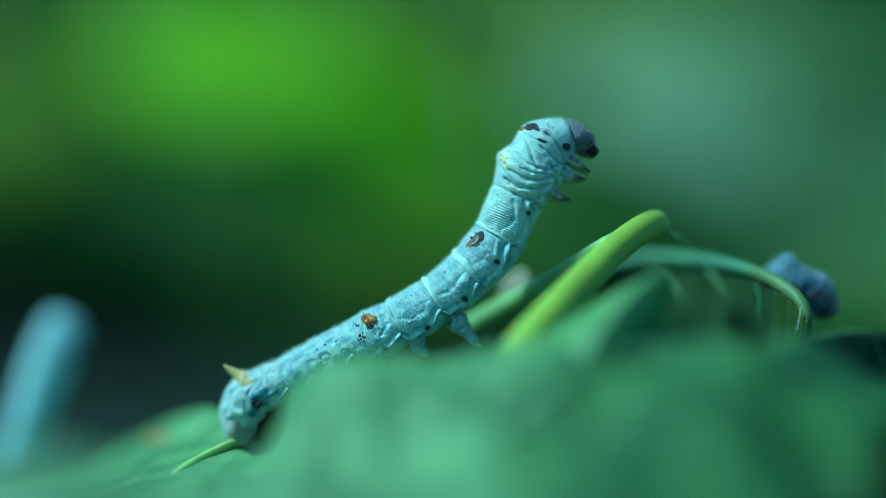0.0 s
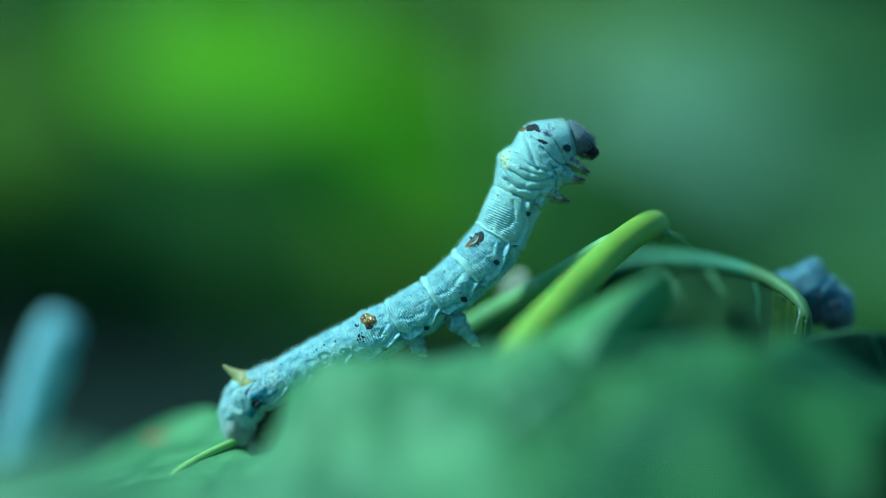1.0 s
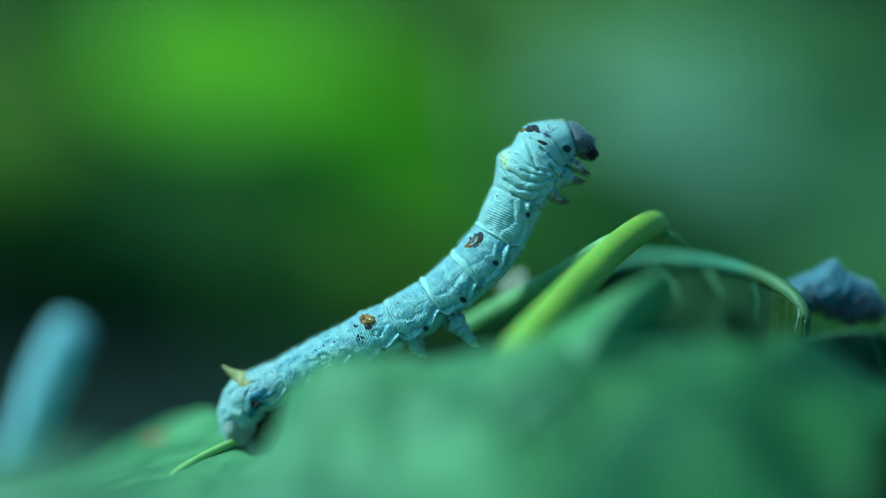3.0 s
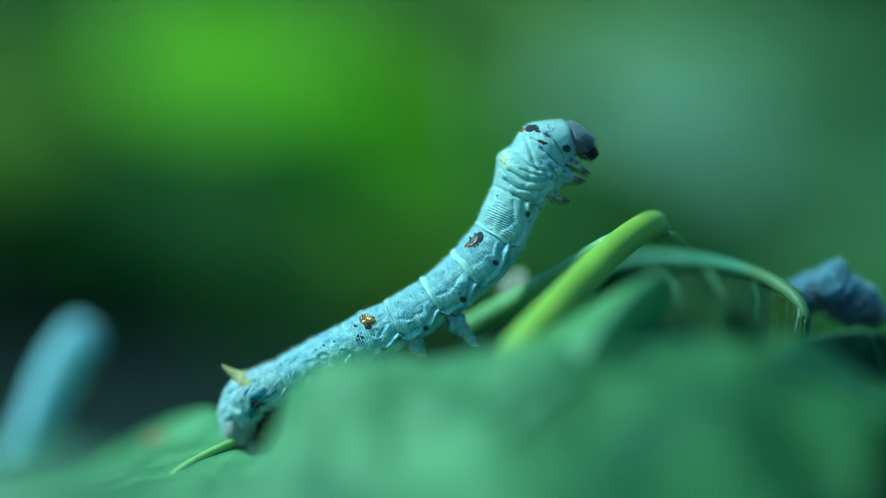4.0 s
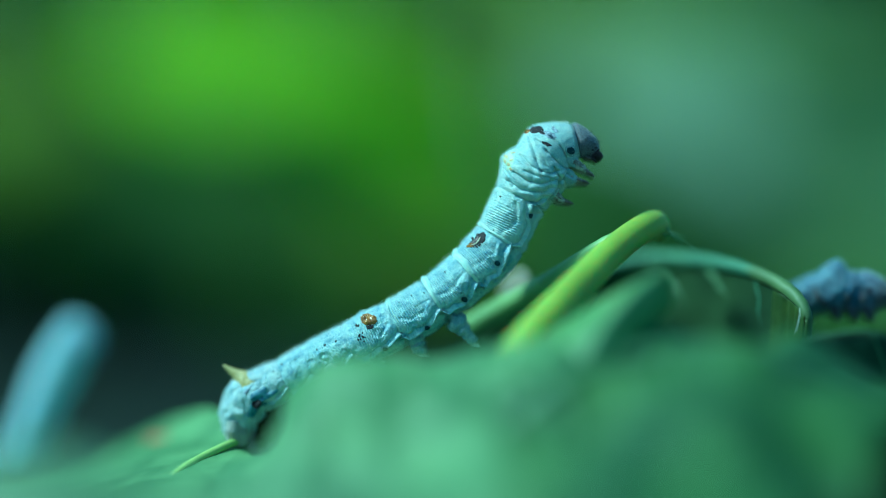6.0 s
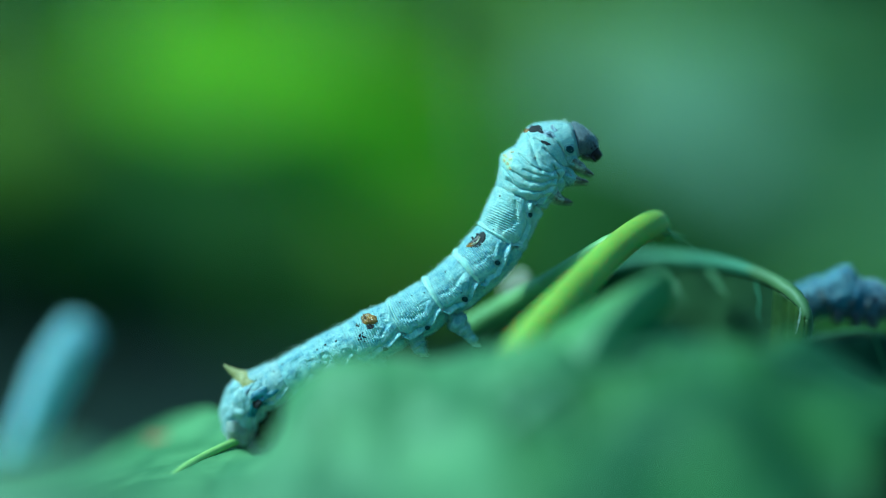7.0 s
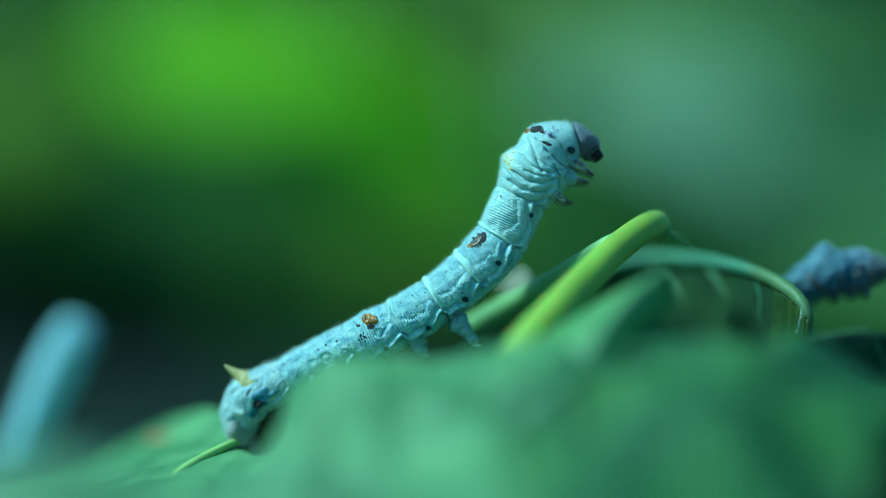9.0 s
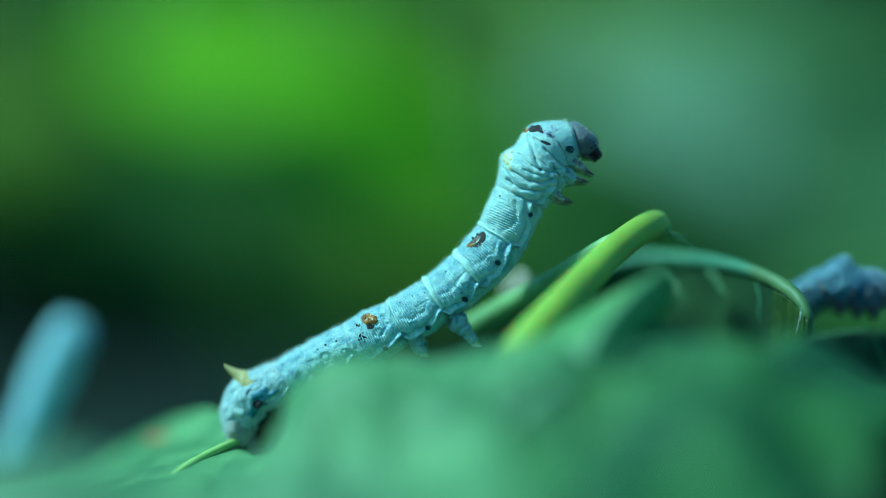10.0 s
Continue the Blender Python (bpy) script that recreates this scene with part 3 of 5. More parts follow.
# the pile of leaves beneath
def pile():
    rnd = random.Random(4)
    spots = [(-0.07, 0.02, 0.034), (-0.02, 0.035, 0.036), (0.05, 0.03, 0.040), (0.09, -0.01, 0.038), (-0.05, -0.04, 0.026), (0.02, -0.03, 0.024), (0.03, 0.07, 0.034),
             (-0.06, 0.075, 0.026), (0.08, 0.06, 0.030), (0.0, 0.0, 0.014), (-0.08, -0.02, 0.014), (0.06, 0.0, 0.014), (0.0, 0.06, 0.014)]
    for k, (x, y, z) in enumerate(spots):
        m = pose(x - 0.03, y, z, rnd.uniform(-8, 8), rnd.uniform(-6, 6), rnd.uniform(-60, 60))
        # pile leaves alternate between the two greens darkened for shade
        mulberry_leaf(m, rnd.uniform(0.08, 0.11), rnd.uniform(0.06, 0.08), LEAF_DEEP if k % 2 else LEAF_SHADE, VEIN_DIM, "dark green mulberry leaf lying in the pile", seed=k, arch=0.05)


pile()


# ---- far leaves, well out of focus ----
def far_leaves():
    # bright and pale leaves carry light in their colour, deep ones shade
    sunlit = "mulberry leaf hanging in the light, coloured bright yellow-green for it"
    pale = "mulberry leaf turned to the sky, coloured pale grey-green for its light"
    deep = "mulberry leaf in the shade, coloured deep green for it"
    # place, turn (degrees), length, width, material, label
    rows = [
        ((-0.07650, 0.3300, 0.12750), (38, 3, -6), 0.068, 0.054, LEAF_SUNLIT, VEIN, sunlit),
        ((-0.03050, 0.3500, 0.10700), (48, 10, 8), 0.056, 0.046, LEAF_SUNLIT, VEIN, sunlit),
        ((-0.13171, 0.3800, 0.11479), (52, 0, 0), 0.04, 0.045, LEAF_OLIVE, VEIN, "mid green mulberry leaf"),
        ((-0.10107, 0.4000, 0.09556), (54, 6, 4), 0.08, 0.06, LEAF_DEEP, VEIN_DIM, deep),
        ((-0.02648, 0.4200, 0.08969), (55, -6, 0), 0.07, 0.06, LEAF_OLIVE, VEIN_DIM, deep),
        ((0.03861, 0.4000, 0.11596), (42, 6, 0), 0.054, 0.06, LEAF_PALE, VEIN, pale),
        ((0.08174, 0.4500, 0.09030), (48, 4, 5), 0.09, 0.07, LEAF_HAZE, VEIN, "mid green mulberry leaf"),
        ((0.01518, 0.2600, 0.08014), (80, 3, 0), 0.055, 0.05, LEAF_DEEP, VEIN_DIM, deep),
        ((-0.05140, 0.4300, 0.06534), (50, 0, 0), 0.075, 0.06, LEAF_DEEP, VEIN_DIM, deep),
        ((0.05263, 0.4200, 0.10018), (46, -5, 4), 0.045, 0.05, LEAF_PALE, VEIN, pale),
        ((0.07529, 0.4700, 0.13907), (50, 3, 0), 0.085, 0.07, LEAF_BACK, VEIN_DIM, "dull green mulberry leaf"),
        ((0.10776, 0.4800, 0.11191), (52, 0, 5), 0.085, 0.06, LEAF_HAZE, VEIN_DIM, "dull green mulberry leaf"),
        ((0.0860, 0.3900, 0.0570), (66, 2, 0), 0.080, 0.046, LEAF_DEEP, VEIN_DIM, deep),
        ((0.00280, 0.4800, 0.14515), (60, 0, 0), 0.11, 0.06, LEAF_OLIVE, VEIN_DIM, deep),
    ]
    for k, (at, turn, ln, wd, mt, vn, lab) in enumerate(rows):
        mulberry_leaf(pose(*at, *turn), ln, wd, mt, vn, lab, "hanging leaves", seed=20 + k, arch=0.12, cup=0.1, hold=(at[0] * 1.02 - 0.006, 0.46 + 0.02 * math.sin(at[0] * 9), 0.235 + 0.01 * math.sin(at[0] * 14)))
    br = thing("mulberry_branch", (-0.42, 0.46, 0), "thin brown mulberry branch arching over the leaf pile", "branch")
    arch = [(-0.42, 0.44, 0.0), (-0.40, 0.45, 0.10), (-0.34, 0.46, 0.20)]
    arch += [(x, 0.46 + 0.02 * math.sin(x * 9), 0.235 + 0.01 * math.sin(x * 14)) for x in (-0.26, -0.18, -0.10, -0.02, 0.06, 0.14, 0.22)]
    part("bough", tube(arch, np.linspace(0.006, 0.0025, len(arch)), 12, 60, 0.12), BARK, br)
    for x in (-0.2, -0.05, 0.1, 0.2):
        e = np.array([x, 0.46 + 0.02 * math.sin(x * 9), 0.235 + 0.01 * math.sin(x * 14)])
        part("twig", tube([e, e + [0.01, 0.03, 0.03], e + [0.015, 0.05, 0.07]], [0.002, 0.0015, 0.0008], 8, 12), BARK, br)


far_leaves()


def shrub():
    """The dark mulberry bush that closes the view."""
    rnd = random.Random(11)
    sh = thing("mulberry_bush", (0, 1.6, 0), "dark green mulberry bush behind the leaf pile", "bush")
    for k in range(9):
        x = -0.2 + 0.05 * k
        part("branch", tube([(x, 1.6, 0), (x * 2 + rnd.uniform(-0.05, 0.05), 1.6 + rnd.uniform(-0.2, 0.2), 0.4), (x * 3 + rnd.uniform(-0.1, 0.1), 1.6 + rnd.uniform(-0.3, 0.3), 0.85)], [0.008, 0.006, 0.003], 8, 14, 0.1), BARK, sh)
    base = blade(0.12, 0.085, 0.15, 0.15, 0.05, 3, 7, 5)
    shp = base.reshape(-1, 3)
    fq = grid_faces(7, 5)
    pieces = []
    k = 0
    while k < 3800:
        x, y, z = rnd.uniform(-0.95, 0.95), rnd.uniform(0.85, 2.3), rnd.uniform(0.0, 1.05)
        low = 0.10 - 0.07 * min(1, max(0, (x + 0.15) / 0.3))
        if z < low or (x / 0.95) ** 2 + ((y - 1.6) / 0.75) ** 2 + (max(0, z - 0.3) / 0.75) ** 2 > 1 + rnd.uniform(-0.15, 0.1):
            continue
        pieces.append((placed(shp * rnd.uniform(0.6, 1.1), pose(x, y, z, rnd.uniform(20, 80), rnd.uniform(-30, 30), rnd.uniform(-180, 180))), fq))
        k += 1
    # a back wall of leaves added to keep the gap under the bush dark
    for k in range(1500):
        x = rnd.uniform(-0.85, 0.85)
        m = pose(x, rnd.uniform(2.0, 2.3) - 0.45 * (x / 0.85) ** 2, rnd.uniform(0.0, 0.75), rnd.uniform(40, 90), rnd.uniform(-30, 30), rnd.uniform(-180, 180))
        if x < -0.1 and m.translation.z < 0.055:
            continue
        pieces.append((placed(shp, m), fq))
    # the bush's shade is partly put into this deep leaf colour
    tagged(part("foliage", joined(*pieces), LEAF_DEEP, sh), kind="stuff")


shrub()


# ---- silkworms ----
class Body:
    """A soft body swept along a side-view line (x, z, radius), tail to head, at depth y."""

    def __init__(self, nodes, y=0.0):
        self.p = curve_points(nodes, 900)
        d = np.hypot(np.diff(self.p[:, 0]), np.diff(self.p[:, 1]))
        self.s = np.concatenate([[0], np.cumsum(d)])
        self.y = y

    def depth(self, s):
        """The tail stands a little farther back than the rest."""
        return self.y + 0.0032 * np.clip(1 - np.asarray(s) / 0.024, 0, 1) ** 1.3

    def at(self, s):
        """Centre, tangent and radius at the lengths s."""
        x, z, r = (np.interp(s, self.s, self.p[:, k]) for k in range(3))
        e = 0.0012
        dx = np.interp(s + e, self.s, self.p[:, 0]) - np.interp(s - e, self.s, self.p[:, 0])
        dz = np.interp(s + e, self.s, self.p[:, 1]) - np.interp(s - e, self.s, self.p[:, 1])
        n = np.maximum(np.hypot(dx, dz), 1e-9)
        return x, z, dx / n, dz / n, r

    def nearest(self, x, z):
        """Length s and angle of the near flank's point seen at (x, z)."""
        k = np.argmin(np.hypot(self.p[:, 0] - x, self.p[:, 1] - z))
        s = self.s[k]
        cx, cz, tx, tz, r = [float(a[0]) for a in self.at(np.array([s]))]
        s = min(max(s + (x - cx) * tx + (z - cz) * tz, 0.0), float(self.s[-1]))
        cx, cz, tx, tz, r = [float(a[0]) for a in self.at(np.array([s]))]
        off = ((x - cx) * -tz + (z - cz) * tx) / r
        return s, math.acos(max(-0.99, min(0.99, off)))

    def bend(self, s, th, lift):
        """Points at length s, angle th (0 back, 90 near flank, 180 belly), lifted off the plain round body."""
        x, z, tx, tz, r = self.at(s)
        c, sn = np.cos(th), np.sin(th)
        rr = r * (1 - 0.07 * np.maximum(0, -c)) + lift
        return np.stack([x - tz * c * rr, self.depth(s) - sn * rr * 0.97, z + tx * c * rr], 1)


NODES = [(-0.02384, 0.05190, 0.00094), (-0.02411, 0.05310, 0.00201), (-0.02391, 0.05525, 0.00276), (-0.02290, 0.05712, 0.00297), (-0.02089, 0.05833, 0.00275), (-0.01868, 0.05933, 0.00268), (-0.01567, 0.06087, 0.00288), (-0.01065, 0.06342, 0.00301), (-0.00804, 0.06462, 0.00315), (-0.00542, 0.06589, 0.00321),
         (-0.00308, 0.06723, 0.00321), (-0.00094, 0.06864, 0.00315), (0.00121, 0.07018, 0.00321), (0.00315, 0.07185, 0.00335), (0.00522, 0.07400, 0.00342), (0.00703, 0.07654, 0.00342), (0.00824, 0.07949, 0.00335), (0.00931, 0.08170, 0.00362), (0.01035, 0.08390, 0.00422), (0.01130, 0.08565, 0.00402),
         (0.01219, 0.08699, 0.00348), (0.01366, 0.08772, 0.00288), (0.01487, 0.08806, 0.00241)]
BODY = Body(NODES)
CUTS = [BODY.nearest(x, z)[0] for x, z in ((-0.02156, 0.05799), (-0.01882, 0.05953), (-0.01580, 0.06114), (-0.01098, 0.06355), (-0.00563, 0.06643), (-0.00107, 0.06911), (0.00308, 0.07212), (0.00650, 0.07641), (0.00871, 0.08129), (0.01078, 0.08558), (0.01333, 0.08752))]
CUTS = [0.0] + CUTS + [float(BODY.s[-1])]


SHOULDERS = [(BODY.nearest(0.01219, 0.08699)[0], 0.00030, 0.0009), (BODY.nearest(0.01004, 0.08431)[0], 0.00030, 0.0007), (BODY.nearest(0.01112, 0.08605)[0], -0.00035, 0.0008)]


# folds of the crumpled breast, side view in millimetres: line, depth, half width
BREAST_FOLDS = [
    ([(9.51, 88.59), (10.04, 86.99), (10.51, 85.51), (11.12, 84.44)], 0.21, 0.24),
    ([(8.57, 86.32), (9.78, 85.04), (11.12, 84.44)], 0.16, 0.23),
    ([(11.12, 84.44), (12.19, 84.24), (13.39, 84.71)], 0.16, 0.21),
    ([(11.52, 86.99), (12.52, 85.98), (13.46, 85.18), (14.40, 84.84)], 0.19, 0.23),
    ([(12.19, 88.59), (13.39, 87.32), (14.33, 85.78)], 0.21, 0.24),
    ([(7.90, 84.24), (9.37, 83.30), (11.18, 82.97), (12.86, 83.57)], 0.20, 0.27),
    ([(7.30, 83.24), (8.64, 82.30), (10.31, 82.03), (11.65, 82.10), (12.59, 82.77)], 0.20, 0.25),
    ([(8.30, 81.50), (9.78, 80.96), (11.12, 80.49), (11.92, 79.62)], 0.19, 0.25),
    ([(12.59, 84.98), (13.33, 83.77), (13.39, 82.43), (12.72, 81.36)], 0.23, 0.24),
    ([(14.66, 85.38), (13.99, 84.04), (13.12, 82.70), (12.39, 81.90)], 0.23, 0.24),
    ([(6.76, 84.71), (7.57, 83.64), (7.83, 82.57)], 0.11, 0.20),
    ([(10.45, 79.62), (10.98, 80.96), (11.92, 81.76)], 0.15, 0.23),
    ([(14.46, 85.11), (15.27, 85.85), (16.07, 86.45)], 0.15, 0.21),
    ([(10.31, 88.19), (11.12, 87.66), (11.78, 86.58)], 0.11, 0.20),
    ([(9.11, 84.44), (10.45, 83.91), (11.92, 83.77)], 0.11, 0.21),
]
# breathing holes along the flank: place and size
HOLES = [((0.01005, 0.07922), 5.5), ((0.00629, 0.07353), 5), ((0.00254, 0.06917), 5.5), ((-0.00181, 0.06576), 5), ((-0.00676, 0.06328), 5), ((0.01453, 0.08705), 7)]
# round dimples with a raised rim on the flanks: place, radius and depth in millimetres
DIMPLES = [((-13.79, 62.21), 0.60, 0.16), ((-7.57, 65.16), 0.54, 0.13), ((-11.52, 62.88), 0.40, 0.10), ((-3.28, 66.03), 0.54, 0.11)]
# warts on the back: place in millimetres, height and half width
WARTS = [((-9.64, 67.57), 0.30, 0.55), ((2.54, 76.14), 0.22, 0.50)]


def line_gap(x, z, line):
    """Distance of the points (x, z) from a bent line."""
    best = np.full(len(x), 1e9)
    for (ax, az), (bx, bz) in zip(line, line[1:]):
        dx, dz = bx - ax, bz - az
        t = np.clip(((x - ax) * dx + (z - az) * dz) / (dx * dx + dz * dz), 0, 1)
        best = np.minimum(best, np.hypot(x - ax - t * dx, z - az - t * dz))
    return best


def step(x, a, b):
    t = np.clip((x - a) / (b - a), 0, 1)
    return t * t * (3 - 2 * t)


def skin_lift(s, th, q):
    """The skin's folds: rings at the joints, the scalloped flank cord, the crumpled breast and tail."""
    o = s * 0
    breast = step(s, CUTS[9] - 0.0008, CUTS[9] + 0.0012)
    tail = 1 - step(s, CUTS[2] - 0.003, CUTS[2])
    belt = (1 - breast) * (1 - tail)
    rear = 1 - step(s, CUTS[10] - 0.002, CUTS[10])
    n1 = vnoise(np.stack([s / 0.0016, th * 1.6, o + 3.3], 1), 1)
    n2 = vnoise(np.stack([s / 0.0007, th * 2.2, o + 1.3], 1), 2)
    seg = np.searchsorted(CUTS, s + 1e-9) * 1.0
    # the joint's groove
    lift = -(0.00012 * np.exp(-((q / 0.03) ** 2)) + 0.00010 * np.exp(-(((1 - q) / 0.04) ** 2))) * (0.4 + 0.6 * belt)
    lift += 0.00010 * np.sin(np.pi * q) * belt
    # fine pleats side by side on the rear half of every ring
    pleat = step(q, 0.10, 0.20) * (1 - step(q, 0.42, 0.85)) * (1 - step(th, 1.5, 2.0)) * belt * (0.4 + 0.6 * step(s, CUTS[4] + 0.001, CUTS[5])) * (1 - 0.45 * step(s, CUTS[8] - 0.001, CUTS[8] + 0.001))
    wave = np.sin(s / 0.00029 * 6.283 + 1.5 * n1 + 0.35 * th)
    lift += pleat * (0.00017 * wave - 0.00007 * np.abs(wave)) * (0.30 + 1.0 * n1) * (0.35 + 0.65 * step(th, 0.2, 0.9))
    # the puffed flank lobe round the breathing hole, with a soft step on its upper side
    brim = 1.50 + 0.22 * (vnoise(np.stack([s / 0.0009, seg, o + 8], 1), 7) - 0.5) + 0.10 * np.cos((q - 0.5) * 6.283)
    full = 0.25 + 0.75 * step(s, CUTS[4] + 0.001, CUTS[5])
    lobe = full * step(th, brim - 0.04, brim + 0.08) * (1 - step(th, 2.05, 2.35)) * step(q, 0.06, 0.22) * (1 - step(q, 0.84, 0.98))
    lift += lobe * rear * (1 - tail) * (0.00012 + 0.00012 * np.sin(np.pi * np.clip((th - brim) / 0.8, 0, 1)))
    lift -= full * 0.00005 * np.exp(-(((th - brim + 0.06) / 0.05) ** 2)) * step(q, 0.06, 0.22) * (1 - step(q, 0.84, 0.98)) * rear * (1 - tail)
    # a scalloped cord between flank and belly; the belly is drawn in below it
    cord = 2.24 - 0.30 * step(q, 0.55, 1.0) - 0.24 * (1 - step(q, 0.0, 0.12)) + 0.20 * (vnoise(np.stack([s / 0.0010, seg, o + 2], 1), 9) - 0.5)
    knots = 0.75 + 0.5 * vnoise(np.stack([s / 0.00045, o, o + 4], 1), 3)
    lift += rear * (1 - 0.6 * tail) * 0.00044 * knots * np.exp(-(((th - cord) / 0.080) ** 2))
    lift -= rear * (0.00062 * np.exp(-(((th - cord - 0.24) / 0.15) ** 2)) + 0.00022 * np.exp(-(((th - cord + 0.17) / 0.07) ** 2)))
    lift -= rear * 0.00022 * step(th, cord + 0.12, cord + 0.5)
    # loose wrinkles on the belly, and a few shallow dents on the flanks
    c = vnoise(np.stack([s / 0.0013 - th * 1.3 + 0.8 * n1, th * 1.6, o + 4], 1), 8)
    fold = np.exp(-np.abs(2 * c - 1) / 0.15)
    lift -= 0.00018 * fold * step(th, 2.3, 2.6) * (1 - breast)
    d = vnoise(np.stack([s / 0.0011, th * 3.0, o + 15], 1), 12)
    lift -= 0.00012 * step(d, 0.66, 0.90) * step(th, 0.5, 1.0) * belt
    e = vnoise(np.stack([s / 0.0013 + 0.8 * np.sin(th * 3), th * 1.7, o + 21], 1), 14)
    lift -= belt * 0.00009 * np.exp(-np.abs(2 * e - 1) / 0.08) * step(th, 1.5, 1.7) * (1 - step(th, 2.1, 2.2)) * step(n2, 0.35, 0.6)
    p = BODY.bend(s, th, o) * 1000
    for (cx, cz), wide, deep in DIMPLES:
        g = np.hypot(p[:, 0] - cx, (p[:, 2] - cz) * 1.2)
        lift += 0.001 * deep * (0.5 * np.exp(-(((g - 1.5 * wide) / (0.45 * wide)) ** 2)) - np.exp(-(((g - 0.8 * wide) / (0.40 * wide)) ** 2)))
    # the breast: soft puffs between its folds
    if breast.max() > 0.01 or s.max() > CUTS[8]:
        seen = step(th, 0.30, 0.75)
        near = step(s, CUTS[8] + 0.001, CUTS[9]) * seen
        for line, deep, wide in BREAST_FOLDS:
            g = line_gap(p[:, 0], p[:, 2], line)
            lift += near * 0.00105 * deep * (0.42 * np.exp(-(((g - 2.0 * wide) / (1.3 * wide)) ** 2)) - 1.35 * np.exp(-((g / (0.52 * wide)) ** 2)))
        a = vnoise(np.stack([s / 0.0008 + n1, th * 2.0 + s / 0.003, o], 1), 3)
        lift -= breast * 0.00005 * np.exp(-np.abs(2 * a - 1) / 0.12) * (0.25 + 0.75 * seen)
    # the crumpled tail
    a = vnoise(np.stack([s / 0.0011 + n1 + th * 0.9, th * 1.0 + s / 0.005, o], 1), 3)
    lift += (0.00012 - 0.00016 * np.exp(-np.abs(2 * a - 1) / 0.17) - 0.00020 * fold + 0.00045 * (n2 - 0.5)) * tail
    for (wx, wz), high, wide in WARTS:
        ws, _ = BODY.nearest(wx * 0.001, wz * 0.001)
        lift = lift + 0.001 * high * np.exp(-(((s - ws) / (wide * 0.001)) ** 2) - ((th - 0.25) / 0.22) ** 2)
    # smooth skin round the breathing holes
    for (hx, hz), _ in HOLES:
        w = 0.85 * np.exp(-(((p[:, 0] - 1000 * hx) ** 2 + (p[:, 2] - 1000 * hz) ** 2) / 0.55 ** 2))
        lift = lift * (1 - w) + 0.00010 * w
    # the angular shoulders of the breast: a crest behind the head and a kink lower on the back
    for at, high, wide in SHOULDERS:
        lift = lift + high * np.exp(-(((s - at) / wide) ** 2) - (th / 0.75) ** 2)
    # grain
    b = vnoise(np.stack([s / 0.0006, th * 5.0, o + 5], 1), 4)
    g = vnoise(np.stack([s / 0.00022, th * 14, o + 9], 1), 6)
    return lift + ((b - 0.5) * 0.00009 + (g - 0.5) * 0.00006) * (1 - 0.65 * breast)


def ring_at(x, z):
    """The ring that carries the flank's point (x, z)."""
    s, _ = BODY.nearest(x, z)
    return max(i for i in range(len(CUTS) - 1) if CUTS[i] <= s + 1e-9)


def on_skin(s, th):
    s, th = np.asarray(s, float), np.asarray(th, float)
    out = np.zeros((len(s), 3))
    k = np.clip(np.searchsorted(CUTS, s, side="right") - 1, 0, len(CUTS) - 2)
    c = np.array(CUTS)
    q = (s - c[k]) / (c[k + 1] - c[k])
    for i in set(k.tolist()):
        sel = k == i
        out[sel] = BODY.bend(s[sel], th[sel], skin_lift(s[sel], th[sel], q[sel]))
    return out


def segment(k, nth=230, ns=None):
    a, b = CUTS[k], CUTS[k + 1]
    ns = ns or max(24, int((b - a) / 0.00006))
    q = np.linspace(0, 1, ns)
    th = np.linspace(0, 2 * np.pi, nth, endpoint=False)
    qq, tt = np.meshgrid(q, th, indexing="ij")
    s = a + qq * (b - a)
    tm = np.where(tt > np.pi, 2 * np.pi - tt, tt).ravel()
    lift = skin_lift(s.ravel(), tm, qq.ravel())
    v = BODY.bend(s.ravel(), tt.ravel(), lift)
    f = grid_faces(ns, nth, True)
    # the skin turns in under the neighbour at both ends
    ends = []
    for s0, ring, sign in ((a, v[:nth], -1), (b, v[-nth:], 1)):
        x, z, tx, tz, r = (float(u[0]) for u in BODY.at(np.array([s0])))
        c = np.array([x, float(BODY.depth(s0)), z])
        t = np.array([tx, 0, tz]) * sign
        ends.append((c + (ring - c) * 0.93 + t * 0.0004, c + t * 0.0005))
    n = len(v)
    v = np.vstack([v, ends[0][0], ends[1][0], ends[0][1][None], ends[1][1][None]])
    for j in range(nth):
        i = (j + 1) % nth
        f.append([n + j, n + i, i, j])
        f.append([n - nth + j, n - nth + i, n + nth + i, n + nth + j])
        f.append([n + 2 * nth, n + i, n + j])
        f.append([n + 2 * nth + 1, n + nth + j, n + nth + i])
    uv = np.zeros((len(v), 2))
    uv[:n, 0] = s.ravel() * 1000
    uv[:n, 1] = (tt * 3.5).ravel()
    return (v, f), uv


PIVOT = (0.00107, 0.0000, 0.07105)
WORM_AT = (-0.02384, 0.0000, 0.05176)
SEG_NAMES = ["tail_segment", "horn_segment"] + ["abdomen_segment"] * 7 + ["breast_segment"] * 3
worm = thing("silkworm", WORM_AT, "pale blue-white silkworm with wrinkled skin, rearing up from a leaf", "silkworm", "silkworms")
SEGS = []
for k in range(12):
    vf, uv = segment(k)
    SEGS.append(part(SEG_NAMES[k], vf, SKIN_TAIL if k < 2 else SKIN_BREAST if k > 7 else SKIN, worm, at=PIVOT if k >= 6 else None, uv=uv))


